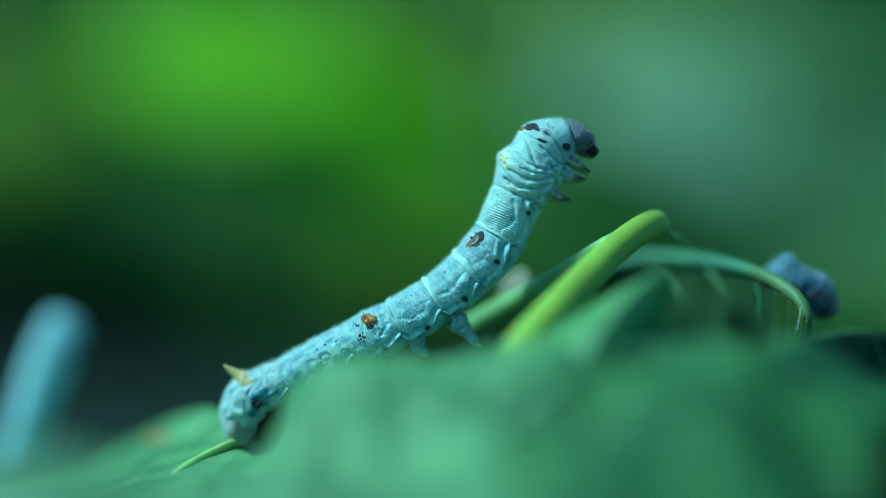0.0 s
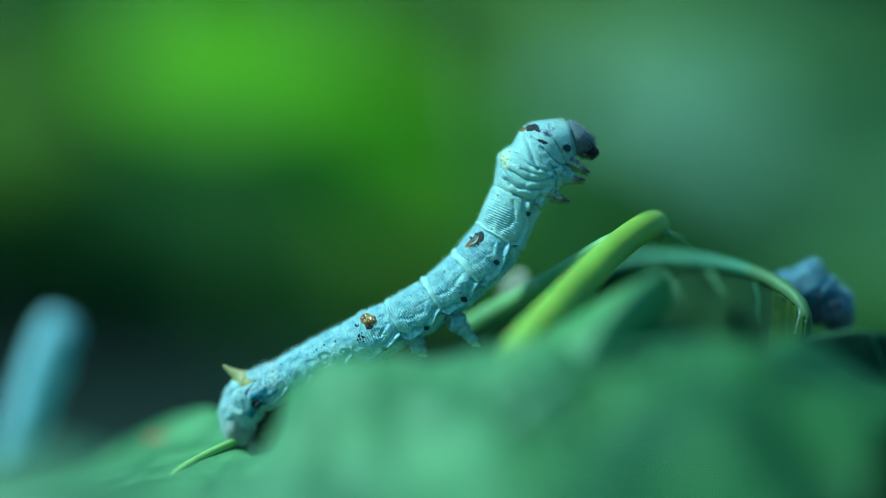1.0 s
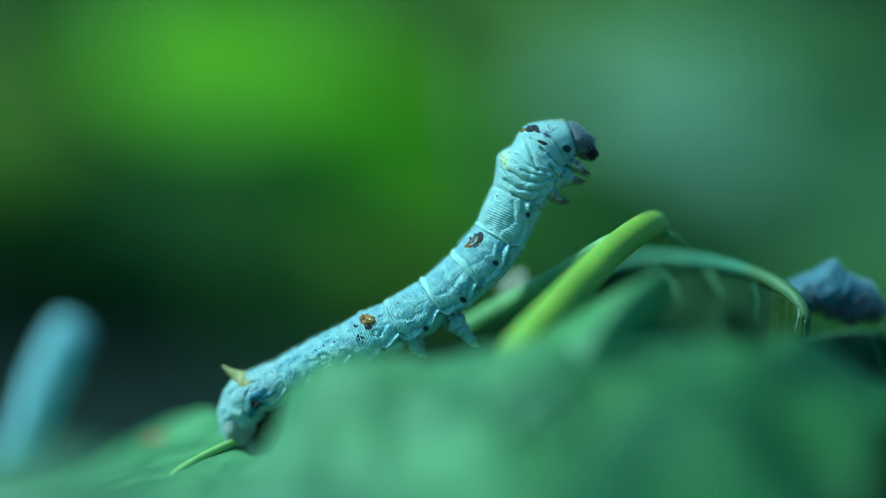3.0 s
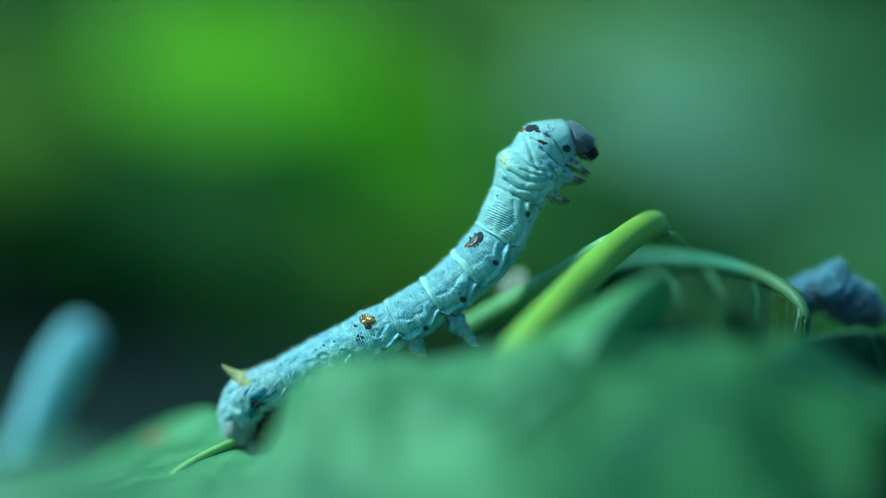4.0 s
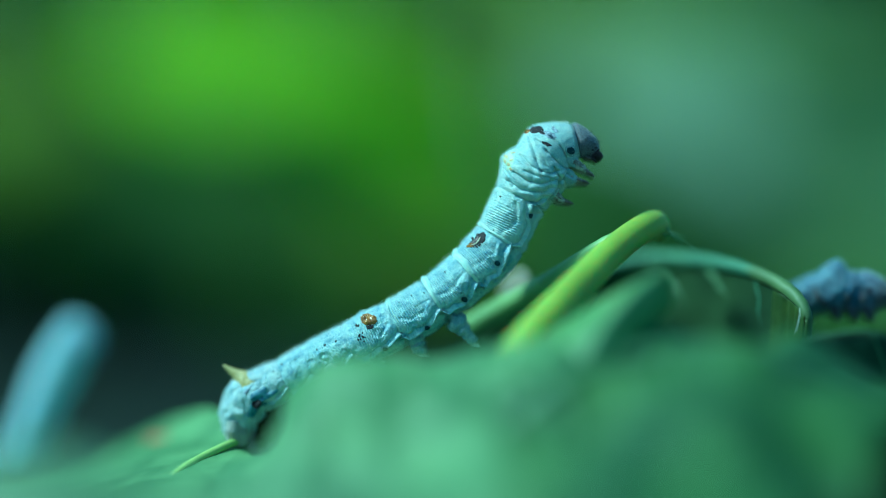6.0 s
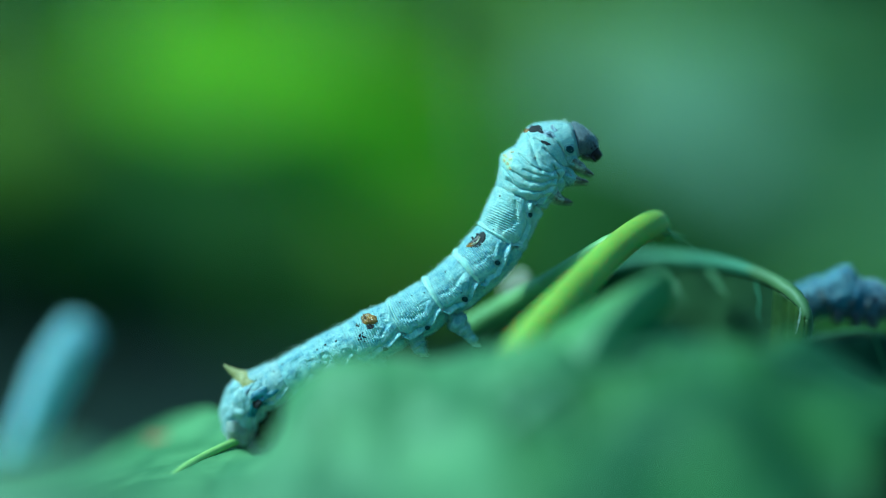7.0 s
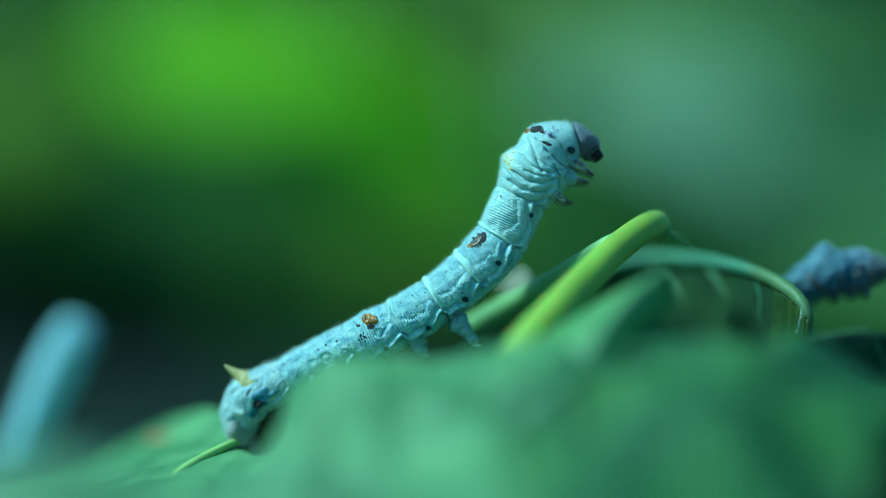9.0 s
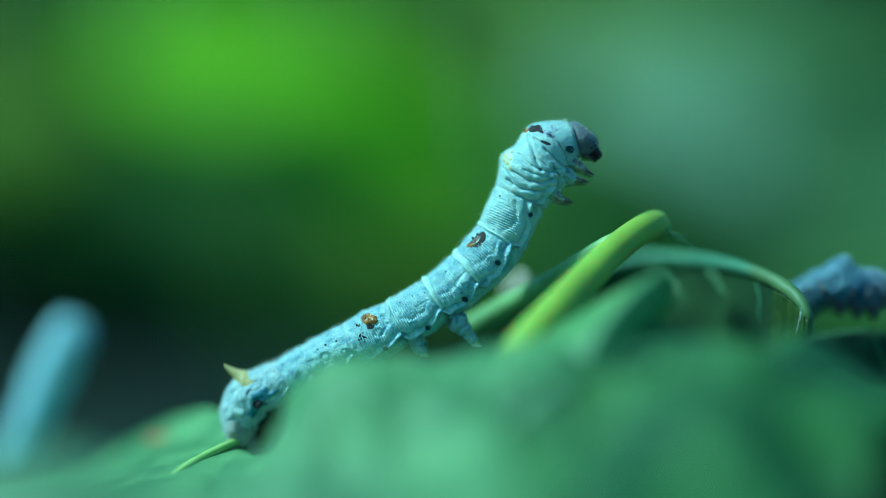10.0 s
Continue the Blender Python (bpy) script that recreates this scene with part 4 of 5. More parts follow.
def joint_fold(k, width=0.15, reach=1.9, high=0.0001, shift=0.0):
    """The smooth pale roll of skin at a ring's rear joint, narrowing down the flanks."""
    nq, nt = 14, 120
    w, th = np.meshgrid(np.linspace(0, 1, nq), np.linspace(-reach, reach, nt), indexing="ij")
    size = width * (CUTS[k + 1] - CUTS[k]) * (1 - 0.55 * (np.abs(th) / reach) ** 1.5)
    wob = (vnoise(np.stack([th.ravel() * 2, th.ravel() * 0, th.ravel() * 0 + k], 1), 5).reshape(nq, nt) - 0.5) * 0.0004
    s = CUTS[k] + shift + w * size + wob * (0.3 + w)
    end = np.clip((reach - np.abs(th)) / 0.8, 0, 1)
    roll = high * (1 - np.abs(2 * w - 1) ** 2.5) * end - 0.00003 + 0.00003 * end * np.sin(w * 14 + 1)
    v = BODY.bend(s.ravel(), np.where(th < 0, th + 2 * np.pi, th).ravel(), roll.ravel())
    uv = np.stack([s.ravel() * 1000, th.ravel() * 3.5], 1)
    part("joint_fold", (v, [f[::-1] for f in grid_faces(nq, nt)]), SKIN_BAND, SEGS[k], "smooth pale fold at the joint", uv=uv)


joint_fold(5, 0.06, 1.8, 0.00018, 0.0)
joint_fold(5, 0.08, 1.9, 0.00020, 0.0003)
joint_fold(6, 0.18, 1.95, 0.00024)
joint_fold(7, 0.18, 1.95, 0.00024)
joint_fold(8, 0.12, 1.9, 0.00020)


def mark(name, x, z, a, b, turn, material, label="", lift=0.00007, rough=0.5, seed=1, dome=0.0, hollow=None, edge=1.0):
    """A coloured mark that follows the skin round (x, z): half lengths a, b, turned about y."""
    k = ring_at(x, z)
    nr, na = 10, 44
    ph = np.linspace(0, 2 * np.pi, na, endpoint=False)
    rad = 1 + rough * (vnoise(np.stack([np.cos(ph) * 1.7 + 9, np.sin(ph) * 1.7 + 9, ph * 0 + seed], 1), seed) - 0.5) * 2
    px, pz = [], []
    for i in range(nr):
        t = (i + 0.02) / (nr - 1)
        u, w = np.cos(ph) * rad * a * t, np.sin(ph) * rad * b * t
        if hollow:
            w = w + hollow * (u / a) ** 2
        c, sn = math.cos(radians(turn)), math.sin(radians(turn))
        px.append(x + u * c + w * sn)
        pz.append(z - u * sn + w * c)
    px, pz = np.concatenate(px), np.concatenate(pz)
    st = [BODY.nearest(u, w) for u, w in zip(px, pz)]
    v0 = on_skin([i[0] for i in st], [i[1] for i in st])
    xx, zz, tx, tz, r = BODY.at(np.array([i[0] for i in st]))
    cen = np.stack([xx, BODY.depth(np.array([i[0] for i in st])), zz], 1)
    out = v0 - cen
    out /= np.linalg.norm(out, axis=1)[:, None]
    t = np.repeat((np.arange(nr) + 0.02) / (nr - 1), na)
    v = v0 + out * (lift * (1 - edge * t ** 6) - 0.00002 + dome * np.sqrt(np.maximum(0, 1 - t * t)))[:, None]
    return part(name, (v, [q_[::-1] for q_ in grid_faces(nr, na, True)]), material, SEGS[k], label)


def mk(name, xz, a, b, turn, material, **kw):
    return mark(name, xz[0], xz[1], a, b, turn, material, **kw)


# breathing holes along the flank
for p, a in HOLES:
    mk("breathing_rim", p, a * 0.000105, a * 0.00009, 30, SKIN_FOOT, seed=4, rough=0.15, lift=0.00010, edge=0.7, label="raised rim of a breathing hole")
    mk("breathing_hole", p, a * 0.000070, a * 0.000056, 30, HOLE, seed=3, rough=0.15, lift=0.00016, edge=0.25, label="dark oval breathing hole")
mk("breathing_hole", (-0.02190, 0.05665), 0.00060, 0.00050, 20, DARK, seed=3, rough=0.3, lift=0.00040, edge=0.5, label="dark oval breathing hole")
mk("tail_shade", (-0.02176, 0.05699), 0.00185, 0.00115, -30, NAVY, seed=8, rough=0.9, lift=0.00020, label="smoky grey tail mark")
mk("tail_shade", (-0.02304, 0.05833), 0.00045, 0.00022, -60, SMOKE, seed=9, rough=0.9, label="smoky grey tail mark")
# small specks
for k, (p, a) in enumerate([((0.00214, 0.06991), 2.2), ((0.00027, 0.07225), 2.0), ((-0.00221, 0.06984), 2.0), ((-0.00368, 0.06951), 2.0), ((-0.00509, 0.06871), 1.6), ((-0.01487, 0.06315), 2.2), ((-0.01386, 0.06368), 2.4), ((-0.01259, 0.06415), 2.8), ((-0.00991, 0.06596), 3.0),
                            ((0.00643, 0.08136), 2.0), ((-0.02002, 0.06047), 1.8), ((-0.01902, 0.06134), 2.2), ((-0.00937, 0.06469), 3.2), ((-0.00964, 0.06442), 2.4), ((-0.00924, 0.06415), 2.0), ((0.00576, 0.07741), 1.6)]):
    mk("speck", p, a * 0.000055, a * 0.8 * 0.000055, 20 * k, DARK, seed=k + 11, rough=0.5)
# crescent on the second belly ring: a dark ring of crumbs round a purple-brown scar with a cream streak
mk("crescent_mark", (0.00388, 0.07594), 0.00128, 0.00062, -42, DARK, seed=31, rough=0.22, lift=0.00005, label="black crescent mark", hollow=0.00030)
mk("crescent_scar", (0.00368, 0.07600), 0.00080, 0.00015, -42, SCAR, seed=35, rough=0.4, lift=0.00009, label="purple-brown scar in the crescent", hollow=0.00024)
mk("crescent_scar", (0.00308, 0.07547), 0.00042, 0.00028, -20, BROWN, seed=34, rough=0.4, lift=0.00012, label="brown end of the scar")
mk("crescent_streak", (0.00395, 0.07587), 0.00090, 0.00008, -44, CREAM, seed=32, rough=0.35, lift=0.00014, hollow=0.00034, label="cream streak in the crescent")
mk("crescent_mark", (0.00455, 0.07665), 0.00052, 0.00034, -60, DARK, seed=33, rough=0.3, lift=0.00008, label="black crescent mark")
crumbs = random.Random(21)
for k in range(16):
    a = crumbs.uniform(-1.3, 1.7)
    far = crumbs.uniform(0.86, 1.03)
    u, w = 1.30 * far * math.cos(a), 0.62 * far * math.sin(a)
    w += 0.30 * (u / 1.28) ** 2
    c, sn = math.cos(radians(-42)), math.sin(radians(-42))
    g = crumbs.uniform(0.00009, 0.00017)
    mk("crumb", (0.00388 + (u * c + w * sn) * 0.001, 0.07594 + (-u * sn + w * c) * 0.001), g, g * 0.8, 40 * k, DARK, seed=60 + k, rough=0.3, lift=0.00009)
# brown blister on the fifth belly ring
mk("blister", (-0.00870, 0.06663), 0.00104, 0.00058, -8, BROWN, seed=35, rough=0.30, dome=0.00036, label="glossy brown blister")
mk("blister", (-0.00911, 0.06670), 0.00050, 0.00036, -20, BROWN, seed=38, rough=0.30, dome=0.00040, lift=0.00012, label="glossy brown blister")
for k, (p, a) in enumerate((((-0.00850, 0.06589), 0.00042), ((-0.00810, 0.06643), 0.00030), ((-0.01018, 0.06596), 0.00020), ((-0.00978, 0.06482), 0.00022), ((-0.00944, 0.06516), 0.00014), ((-0.00991, 0.06435), 0.00012), ((-0.00911, 0.06462), 0.00010))):
    mk("blister_mark", p, a, a * 0.8, 30 * k, DARK, seed=36 + k, rough=0.55)
# dark and smoky marks on the breast
mk("breast_mark", (0.01060, 0.08906), 0.00070, 0.00040, 15, DARK, seed=38, rough=1.0, label="black breast mark")
mk("breast_mark", (0.01185, 0.08873), 0.00110, 0.00052, 6, SMOKE, seed=39, rough=0.6, lift=0.00004, label="smoky grey breast mark")
mk("breast_mark", (0.01259, 0.08940), 0.00060, 0.00030, 40, SMOKE, seed=46, rough=0.6, lift=0.00004, label="smoky grey breast mark")
mk("breast_mark", (0.01158, 0.08766), 0.00062, 0.00026, 28, DARK, seed=40, rough=0.5, label="black breast mark")
mk("breast_mark", (0.00951, 0.08920), 0.00055, 0.00018, -8, BROWN, seed=44, rough=0.5, label="brown breast mark")
mk("rusty_patch", (0.00730, 0.08565), 0.00055, 0.00120, 15, STRAW, seed=51, rough=0.6, lift=0.00003, label="yellowish patch on the skin")
for k, p in enumerate([(0.00696, 0.08551), (0.00730, 0.08511), (0.00763, 0.08565), (0.00777, 0.08658), (0.00710, 0.08605), (0.00757, 0.08458)]):
    mk("rusty_speck", p, 0.00016, 0.00022, 30 * k, RUST, seed=41 + k, rough=0.6)


def horn():
    part("horn", tube([(-0.02283, 0.0013, 0.05872), (-0.02378, 0.0013, 0.05953), (-0.02452, 0.0013, 0.06007), (-0.02513, 0.0013, 0.06048), (-0.02567, 0.0013, 0.06088), (-0.02607, 0.0013, 0.06122)], [0.00165, 0.00112, 0.00068, 0.00044, 0.00027, 0.00011], 24, 40, 0.14), HORN, SEGS[1], "yellowish tail horn")


horn()


def proleg(k, a, b, r0, r1, side, seed):
    """A fleshy foot with a wrinkled pad."""
    a, b = np.array(a), np.array(b)
    a[1] += side * 0.0013
    b[1] += side * 0.0012
    hooks = []
    v, f = tube([a * 1.35 - b * 0.35, a, a * 0.6 + b * 0.4, a * 0.25 + b * 0.75, b], [r0 * 0.4, r0 * 0.9, r0 * 0.8, r1 * 1.1, r1], 40, 70)
    t = np.linalg.norm(v - a, axis=1)
    cen = a + np.outer(np.clip(t / np.linalg.norm(b - a), 0, 1), b - a)
    n = 0.7 * vnoise(np.stack([t / 0.00042, v[:, 1] / 0.0016, v[:, 0] / 0.0016], 1), seed) - 0.35 + 0.13 * np.sin(t / 0.00058 * 6.283)
    n2 = np.abs(vnoise(v / 0.0006, seed + 2) - 0.5)
    v = v + (v - cen) * (0.75 * n - 0.6 * n2 + 0.1)[:, None]
    for h in range(5):
        o = b + np.array([0.0002 * (h - 1), side * 0.0002 * (h - 2), -0.0004])
        hooks.append(tube([o, o + [0.0002, 0, -0.0003], o + [0.0004, 0, -0.00035]], [0.00004, 0.000035, 0.00002], 5, 6))
    leg = part("foot", joined((v, f), ball(b, r1 * 1.05, r1 * 1.1, r1 * 0.8, 0, 10, 20, 0.5, seed)), SKIN_FOOT, SEGS[k], "fleshy wrinkled foot")
    part("hooks", joined(*hooks), HAIR, SEGS[k], "tiny pale gripping hooks")
    return leg


for side in (-1, 1):
    proleg(6, (0.00147, 0.0000, 0.06663), (0.00362, 0.0000, 0.06422), 0.00128, 0.00058, side, 3)
    proleg(5, (-0.00362, 0.0000, 0.06516), (-0.00268, 0.0000, 0.06301), 0.00121, 0.00074, side, 5)
    proleg(4, (-0.00830, 0.0000, 0.06275), (-0.00750, 0.0000, 0.06087), 0.00114, 0.00074, side, 7)
    proleg(3, (-0.01299, 0.0000, 0.06087), (-0.01232, 0.0000, 0.05886), 0.00107, 0.00074, side, 8)
    part("foot", tube([(-0.02433, 0.0028 + side * 0.0011, 0.05445), (-0.02433, 0.0028 + side * 0.0011, 0.05290), (-0.02406, 0.0028 + side * 0.0011, 0.05175)], [0.00150, 0.00165, 0.00105], 40, 50, 0.55, 9 + side), SKIN_CLASP, SEGS[0], "fleshy wrinkled tail clasper")


def leg(k, a, b, c, r, side):
    """A jointed breast leg: fleshy base, pale speckled shin, dark claw."""
    d = Vector((0, side * 0.0013, -0.0002 if side > 0 else 0.0))
    a, b, c = [Vector(p) + d for p in (a, b, c)]
    part("leg_base", ball(a - (b - a) * 0.35, r * 1.9, r * 1.4, r * 1.5, 25, 24, 30, 0.6, k), SKIN_PAD, SEGS[k], "fleshy leg base")
    shin = part("leg", tube([a, a * 0.5 + b * 0.5, b], [r * 1.15, r * 0.85, r * 0.5], 16, 24, 0.5, 5), SHIN, SEGS[k], "pale speckled jointed leg")
    part("claw", tube([b * 0.8 + a * 0.2, b * 0.5 + c * 0.5 + Vector((0, 0, 0.00006)), c], [r * 0.56, r * 0.34, r * 0.06], 10, 14, 0.2, 7), CLAW, shin, "dark pointed claw")
    part("leg_seam", tube([a + Vector((0, side * r, r * 0.2)), b + Vector((0, side * r * 0.45, r * 0.1))], [r * 0.16, r * 0.12], 8, 10, 0.3, 3), CLAW, shin, "dark seam along the leg")


for side in (-1, 1):
    leg(11, (0.01493, 0.0000, 0.08571), (0.01647, 0.0000, 0.08471), (0.01748, 0.0000, 0.08411), 0.00062, side)
    leg(10, (0.01460, 0.0000, 0.08384), (0.01594, 0.0000, 0.08344), (0.01694, 0.0000, 0.08330), 0.00060, side)
    leg(9, (0.01272, 0.0000, 0.08176), (0.01399, 0.0000, 0.08103), (0.01513, 0.0000, 0.08083), 0.00062, side)


def make_head():
    c = np.array((0.01594, 0.0000, 0.08812))
    v, f = ball((0, 0, 0), 1, 1, 1, 0, 50, 64)
    x, y, z = v[:, 0].copy(), v[:, 1].copy(), v[:, 2].copy()
    # two cheeks with a seam between, flat behind, drawn down to the mouth
    seam = 1 - 0.10 * np.exp(-((y / 0.10) ** 2)) * np.clip(x + 0.4, 0, 1)
    up, dn = np.clip(z, 0, 1), np.clip(-z, 0, 1)
    px = np.where(x < 0, x * 0.62, x * (1 - 0.42 * up ** 1.4 + 0.26 * dn)) * 31 * seam - 15 * up ** 1.4
    pz = (z * 35 + 8 * dn ** 3) * seam
    py = y * 31 * (1 - 0.20 * dn)
    n = vnoise(v * 6, 3) - 0.5
    p = np.stack([px, py, pz], 1) * (1 + 0.04 * n)[:, None] * 0.000067
    a = radians(2)
    p = np.stack([p[:, 0] * math.cos(a) + p[:, 2] * math.sin(a), p[:, 1], -p[:, 0] * math.sin(a) + p[:, 2] * math.cos(a)], 1) + c
    h = part("head", (p, f), HEAD, worm, "speckled grey head capsule", at=PIVOT)
    for side in (-1, 1):
        part("jaw", ball(np.array((0.01774, 0.0000, 0.08672)) + [0, side * 0.0006, 0], 0.00056, 0.0007, 0.00078, -20, 12, 16, 0.6, 4), DARK, h, "dark jaw")
        part("feeler", tube(np.array([(0.01714, 0.0000, 0.08632), (0.01748, 0.0000, 0.08598), (0.01768, 0.0000, 0.08571)]) + [0, side * 0.0013, 0], [0.00024, 0.00016, 0.00006], 8, 10), DARK, h, "short feeler")
        for j, q in enumerate([(0.01714, 0.0000, 0.08725), (0.01754, 0.0000, 0.08752), (0.01781, 0.0000, 0.08725), (0.01761, 0.0000, 0.08692)]):
            part("eyelet", ball(np.array(q) + [0, side * 0.00150, 0], 0.00013, 0.0002, 0.00013, 0, 6, 8), DARK, h)
    part("lip", ball((0.01681, 0.0000, 0.08625), 0.00085, 0.0012, 0.00032, 15, 10, 16, 0.4, 6), CLAW, h, "brown lip")
    rnd = random.Random(5)
    hairs = []
    for _ in range(90):
        q = p[rnd.randrange(len(p))]
        d = q - c
        if d[0] < 0.0002:
            continue
        d = d / np.linalg.norm(d)
        e = q + d * rnd.uniform(0.0003, 0.0007) + np.array([0, 0, -0.0001])
        hairs.append(tube([q - d * 0.0001, (q + e) / 2, e], [0.00004, 0.00003, 0.00001], 4, 4))
    tagged(part("bristles", joined(*hairs), DARK, h), kind="stuff")
    return h


SEGS.append(make_head())


def fuzz():
    """Short pale down on the back and flanks."""
    rnd = random.Random(9)
    for k in range(12):
        hairs = []
        for _ in range(170):
            s = rnd.uniform(CUTS[k], CUTS[k + 1])
            th = rnd.uniform(-0.9, 0.8) if rnd.random() < 0.8 else rnd.uniform(0.8, 2.5)
            q = on_skin([s], [abs(th)])[0]
            x, z, tx, tz, r = (float(u[0]) for u in BODY.at(np.array([s])))
            c = np.array([x, float(BODY.depth(s)), z])
            if th < 0:
                q[1] = 2 * c[1] - q[1]
            d = (q - c) / np.linalg.norm(q - c)
            e = q + d * rnd.uniform(0.00012, 0.00038) + np.array([rnd.uniform(-1, 1), 0, rnd.uniform(-1, 1)]) * 0.00012
            hairs.append(tube([q - d * 0.0001, (q + e) / 2, e], [0.000012, 0.00001, 0.000005], 3, 3))
        tagged(part("down", joined(*hairs), HAIR, SEGS[k]), kind="stuff")


fuzz()


# ---- the two other silkworms, in rigid rings ----
def ring_mesh(length, r0, r1, seed, bulge=0.10, hump=0.0):
    """One body ring along +x from its joint at 0; rounded ends slip into the neighbours."""
    nu, nv = 30, 48
    u = np.linspace(0, 1, nu)
    x = -0.6 * r0 + u * (length + 0.6 * r0 + 0.6 * r1)
    env = np.clip(np.sin(np.pi * np.clip(u, 0.001, 0.999)), 0, 1) ** 0.16
    r = (r0 + (r1 - r0) * u) * env * (1 + bulge * np.sin(np.pi * u))
    th = np.linspace(0, 2 * np.pi, nv, endpoint=False)
    xx = np.repeat(x, nv)
    rr = np.repeat(r, nv)
    tt = np.tile(th, nu)
    n = vnoise(np.stack([xx / 0.0016, np.cos(tt) * 2, np.sin(tt) * 2 + seed], 1), seed) - 0.5
    m = vnoise(np.stack([xx / 0.0007, np.cos(tt) * 5, np.sin(tt) * 5 + seed], 1), seed + 3) - 0.5
    rr = rr * (1 + 0.20 * n + 0.13 * m) + hump * np.clip(np.cos(tt), 0, 1) ** 3 * np.repeat(np.sin(np.pi * u) ** 2, nv)
    v = np.stack([xx, np.sin(tt) * rr, np.cos(tt) * rr], 1)
    f = [q[::-1] for q in grid_faces(nu, nv, True)]
    f += [[j for j in range(nv)], [(nu - 1) * nv + j for j in range(nv - 1, -1, -1)]]
    return v, f


def crawler(at, lengths, radii, label, names, materials, humps, dots=(), pleat=0.03, bands=()):
    """A silkworm in rings; each ring's joint is its origin, and it lies along its own +x."""
    w = thing("silkworm", at, label, "silkworm", "silkworms")
    rings = []
    for k, (ln, r0, r1) in enumerate(zip(lengths, radii, radii[1:])):
        v, f = ring_mesh(ln, r0, r1, 60 + k, pleat, humps[k])
        ob = part(names[k], (v + np.array(at), f), materials[k], w)
        rings.append(ob)
        if k in dots:
            part("breathing_hole", ball(np.array(at) + [ln * 0.55, -(r0 + r1) * 0.545, 0.0002], 0.00036, 0.0002, 0.00042, 0, 8, 10), DARK, ob)
        if k in bands:
            # dark skin in the fold between two rings, up the flank and across the belly
            q, th = np.meshgrid(np.linspace(0, 1, 8), np.linspace(1.35, 2 * np.pi - 1.35, 40), indexing="ij")
            low = np.sin((th - 1.35) / (2 * np.pi - 2.7) * np.pi) ** 0.5
            rad = (r1 + 0.00003 + 0.00022 * np.sin(q * np.pi)) * (1.0 + 0.05 * np.sin(th * 9))
            v = np.stack([(ln + 0.0002 + (q - 0.5) * 0.0011 * low).ravel(), (np.sin(th) * rad).ravel(), (np.cos(th) * rad).ravel()], 1)
            part("joint_fold", (v + np.array(at), grid_faces(8, 40)), HEAD_GREY, ob, "dark skin in the joint")
        if "breast" in names[k]:
            for side in (-1, 1):
                a = np.array(at) + [ln * 0.5, side * r0 * 0.45, -r0 * 0.75]
                part("leg", tube([a, a + [0.0003, 0, -0.0009], a + [0.0007, 0, -0.0016]], [0.0009, 0.0007, 0.0003], 10, 12, 0.4), HEAD_GREY, ob)
    return w, rings


RIGHT_AT = (0.04222, 0.0070, 0.06410)
RIGHT_LEN = [0.0030, 0.0044, 0.00208, 0.00194, 0.0018, 0.0017]
right_worm, RIGHT = crawler(RIGHT_AT, RIGHT_LEN, [0.0022, 0.0024, 0.00248, 0.0024, 0.0023, 0.0021, 0.0016],
                            "blue-grey silkworm crawling behind a folded leaf", ["abdomen_segment", "abdomen_segment", "breast_segment", "breast_segment", "breast_segment", "head"],
                            [SKIN_GREY, SKIN_GREY, SKIN_GREY, SKIN_NAVY, SKIN_LILAC, HEAD_GREY], [0, 0, 0.0012, 0.0002, 0.0002, 0], (1, 4), 0.05, (1, 2, 3, 4))
LEFT_AT = (-0.05935, 0.0450, 0.04332)
LEFT_LEN = [0.0065, 0.0063, 0.0053, 0.0041]
left_worm, LEFT = crawler(LEFT_AT, LEFT_LEN, [0.0024, 0.0025, 0.0028, 0.0031, 0.0027],
                          "pale silkworm rearing up at the edge of the leaves", ["abdomen_segment", "abdomen_segment", "abdomen_segment", "breast_segment"], [SKIN_FAR] * 4, [0] * 4)


# ---- what moves ----
def chain(rings, lengths, base, angles, yaws=(0, 0, 0, 0, 0, 0)):
    """Poses of the rings from the first joint, each ring's slope and its turn about the upright, in degrees."""
    p, out = Vector(base), []
    for ob, ln, a, w in zip(rings, lengths, angles, yaws):
        out.append(pose(*p, 0, -a, w))
        p = p + along(a, w) * ln
    return out


def along(a, w):
    return Vector((math.cos(radians(a)) * math.cos(radians(w)), math.cos(radians(a)) * math.sin(radians(w)), math.sin(radians(a))))


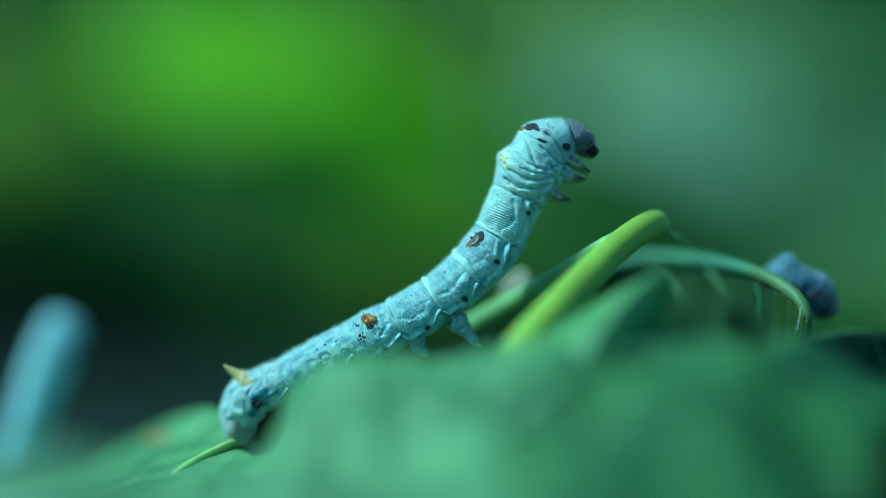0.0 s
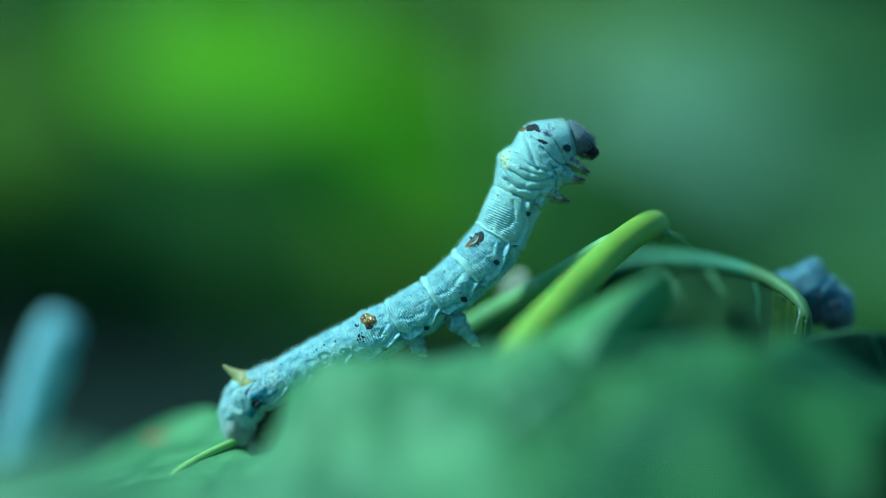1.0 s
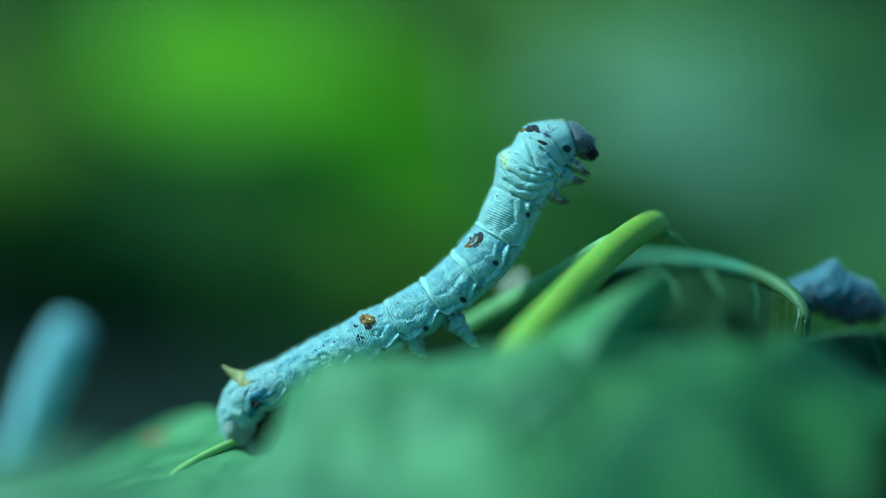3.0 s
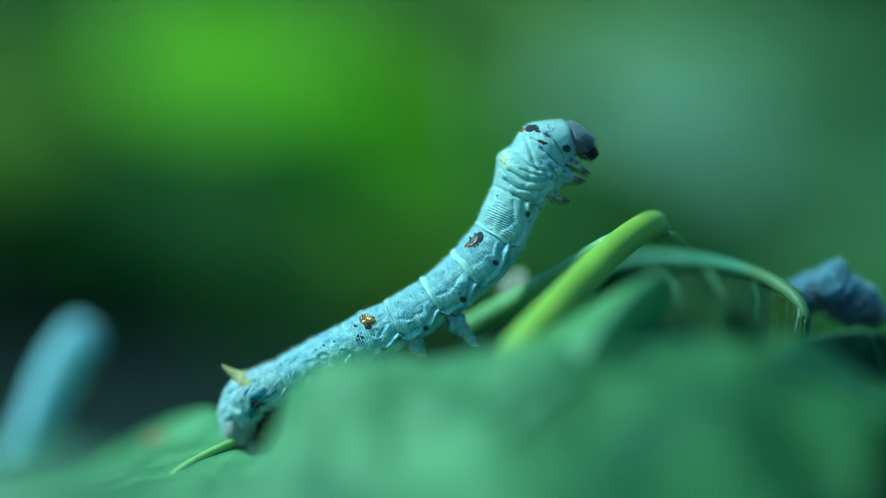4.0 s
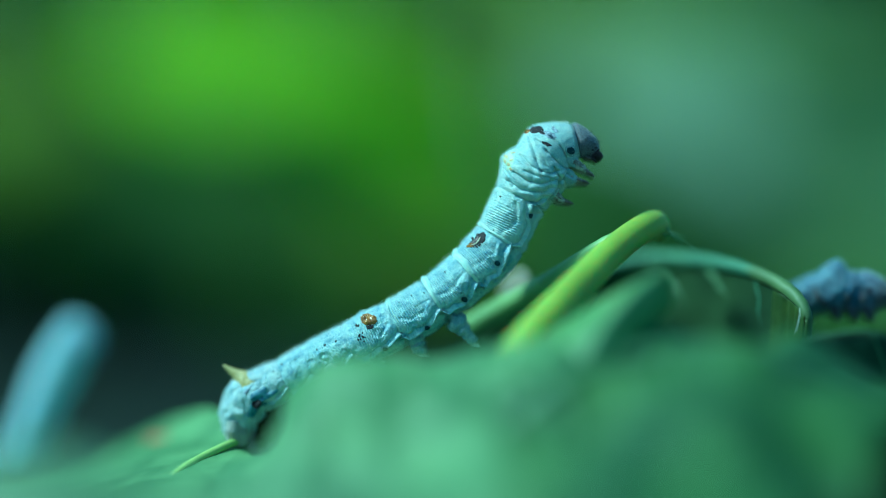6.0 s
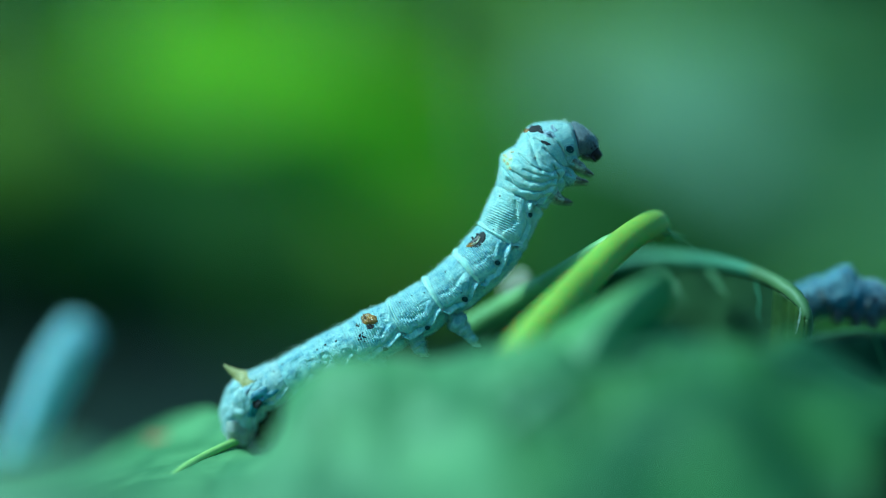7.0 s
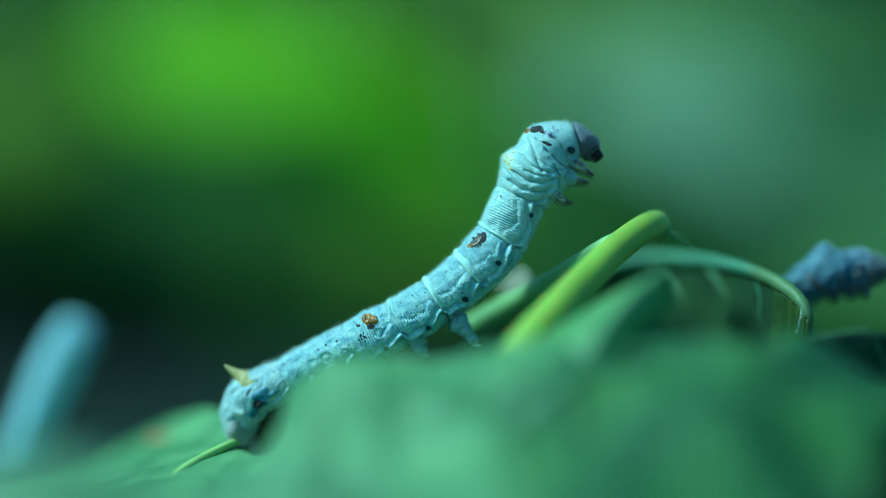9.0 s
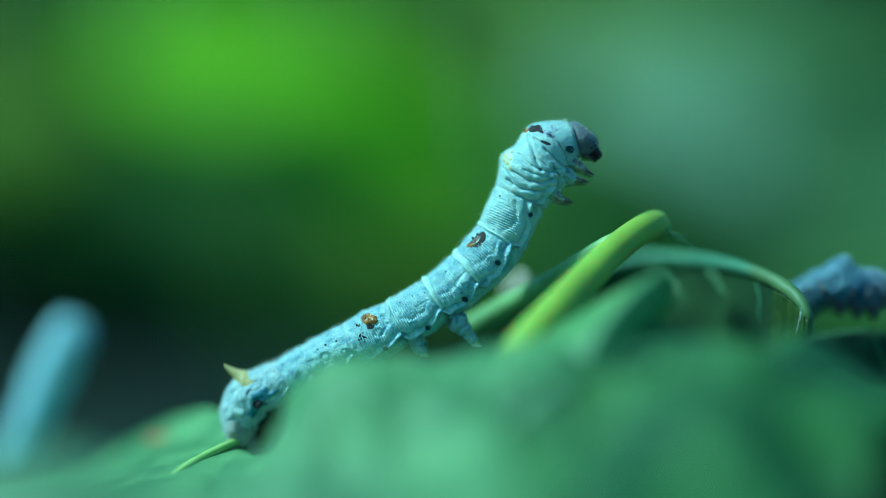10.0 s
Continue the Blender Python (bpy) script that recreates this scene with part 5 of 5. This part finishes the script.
def motions():
    # the front of the rearing silkworm nods: seconds, degrees
    nod = [(0, 0), (0.5, 0.3), (1.0, 0.55), (1.5, 0.6), (2.0, 1.2), (2.5, 0.95), (4.0, 0.75), (4.5, 0.95), (5.0, 1.6), (5.5, 2.15), (7.0, 1.4), (7.5, 1.6), (8.0, 1.25), (8.5, 1.2), (9.0, 1.6), (9.5, 1.85), (10.0, 1.3)]
    rest = Vector(PIVOT) - Vector(WORM_AT)
    for k in range(6, 13):
        share = 0.5 if k == 6 else 1.0
        walk(SEGS[k], [(t, pose(*rest, 0, a * share, 0)) for t, a in nod])
    # the silkworm behind the folded leaf: seconds, place of its hump's rear joint in mm from its first, slopes of its rings
    rows = [
        (0, 0.05, 0.10, (38, -8, -14, -34, -60)),
        (0.3, 0.75, -0.15, (30, -14, -28, -52, -78)),
        (0.6, 2.28, -0.21, (22, -15, -35, -60, -85)),
        (1, 3.11, -0.21, (20, -15, -35, -58, -82)),
        (1.4, 3.53, 0.14, (20, -15, -35, -55, -75)),
        (1.8, 3.88, 0.35, (22, -12, -28, -40, -45)),
        (2.2, 5.05, -0.35, (20, -10, -20, -28, -30)),
        (2.7, 5.54, -0.55, (20, -8, -16, -25, -30)),
        (3.8, 6.16, -0.35, (22, -15, -28, -38, -45)),
        (4.3, 5.81, -0.07, (22, -10, -22, -32, -40)),
        (5, 5.19, 0.85, (30, -2, 2, 0, -8)),
        (5.7, 5.74, -0.21, (25, -2, 0, 0, 0)),
        (6.8, 6.85, -1.11, (18, -15, -10, -8, -8)),
        (7.5, 6.30, -0.07, (22, -12, -8, -6, -5)),
        (8.2, 4.36, 0.90, (32, 5, 8, 4, 0)),
        (9, 5.19, 1.15, (35, 8, 8, 5, 0)),
        (10, 6.78, 0.00, (25, -10, -8, -5, -5)),
    ]
    poses = []
    for t, dx, dz, (rear, *front) in rows:
        joint = Vector((0.04030, 0.0070, 0.07075)) - Vector(RIGHT_AT) + Vector((dx, 0, dz)) * 0.001
        start = joint - along(rear, -45) * RIGHT_LEN[1] - along(rear + 8, -72) * RIGHT_LEN[0]
        poses.append((t, chain(RIGHT, RIGHT_LEN, start, (rear + 8, rear, *front), (-72, -45, 0, 0, 0, 0))))
    for k, ob in enumerate(RIGHT):
        walk(ob, [(t, ps[k]) for t, ps in poses])
    # the far silkworm sways: seconds, shift of its base in mm, slopes
    sway = [(0.0, 0.5, (75, 72, 70, 66)), (1.0, 0.5, (76, 73, 71, 68)), (2.0, 0.6, (75, 72, 69, 66)), (2.5, 0.7, (75, 71, 68, 65)), (4.0, 1.3, (72, 68, 62, 54)), (4.5, 1.4, (72, 68, 61, 52)), (5.5, 1.2, (73, 68, 63, 56)),
            (7.0, 0.9, (73, 68, 63, 57)), (7.5, 0.9, (73, 68, 63, 58)), (8.5, 0.7, (73, 68, 64, 59)), (9.0, 0.7, (73, 68, 64, 60)), (10.0, 0.6, (74, 69, 65, 62))]
    poses = [(t, chain(LEFT, LEFT_LEN, (dx * 0.001, 0, 0), ang)) for t, dx, ang in sway]
    for k, ob in enumerate(LEFT):
        walk(ob, [(t, ps[k]) for t, ps in poses])


motions()
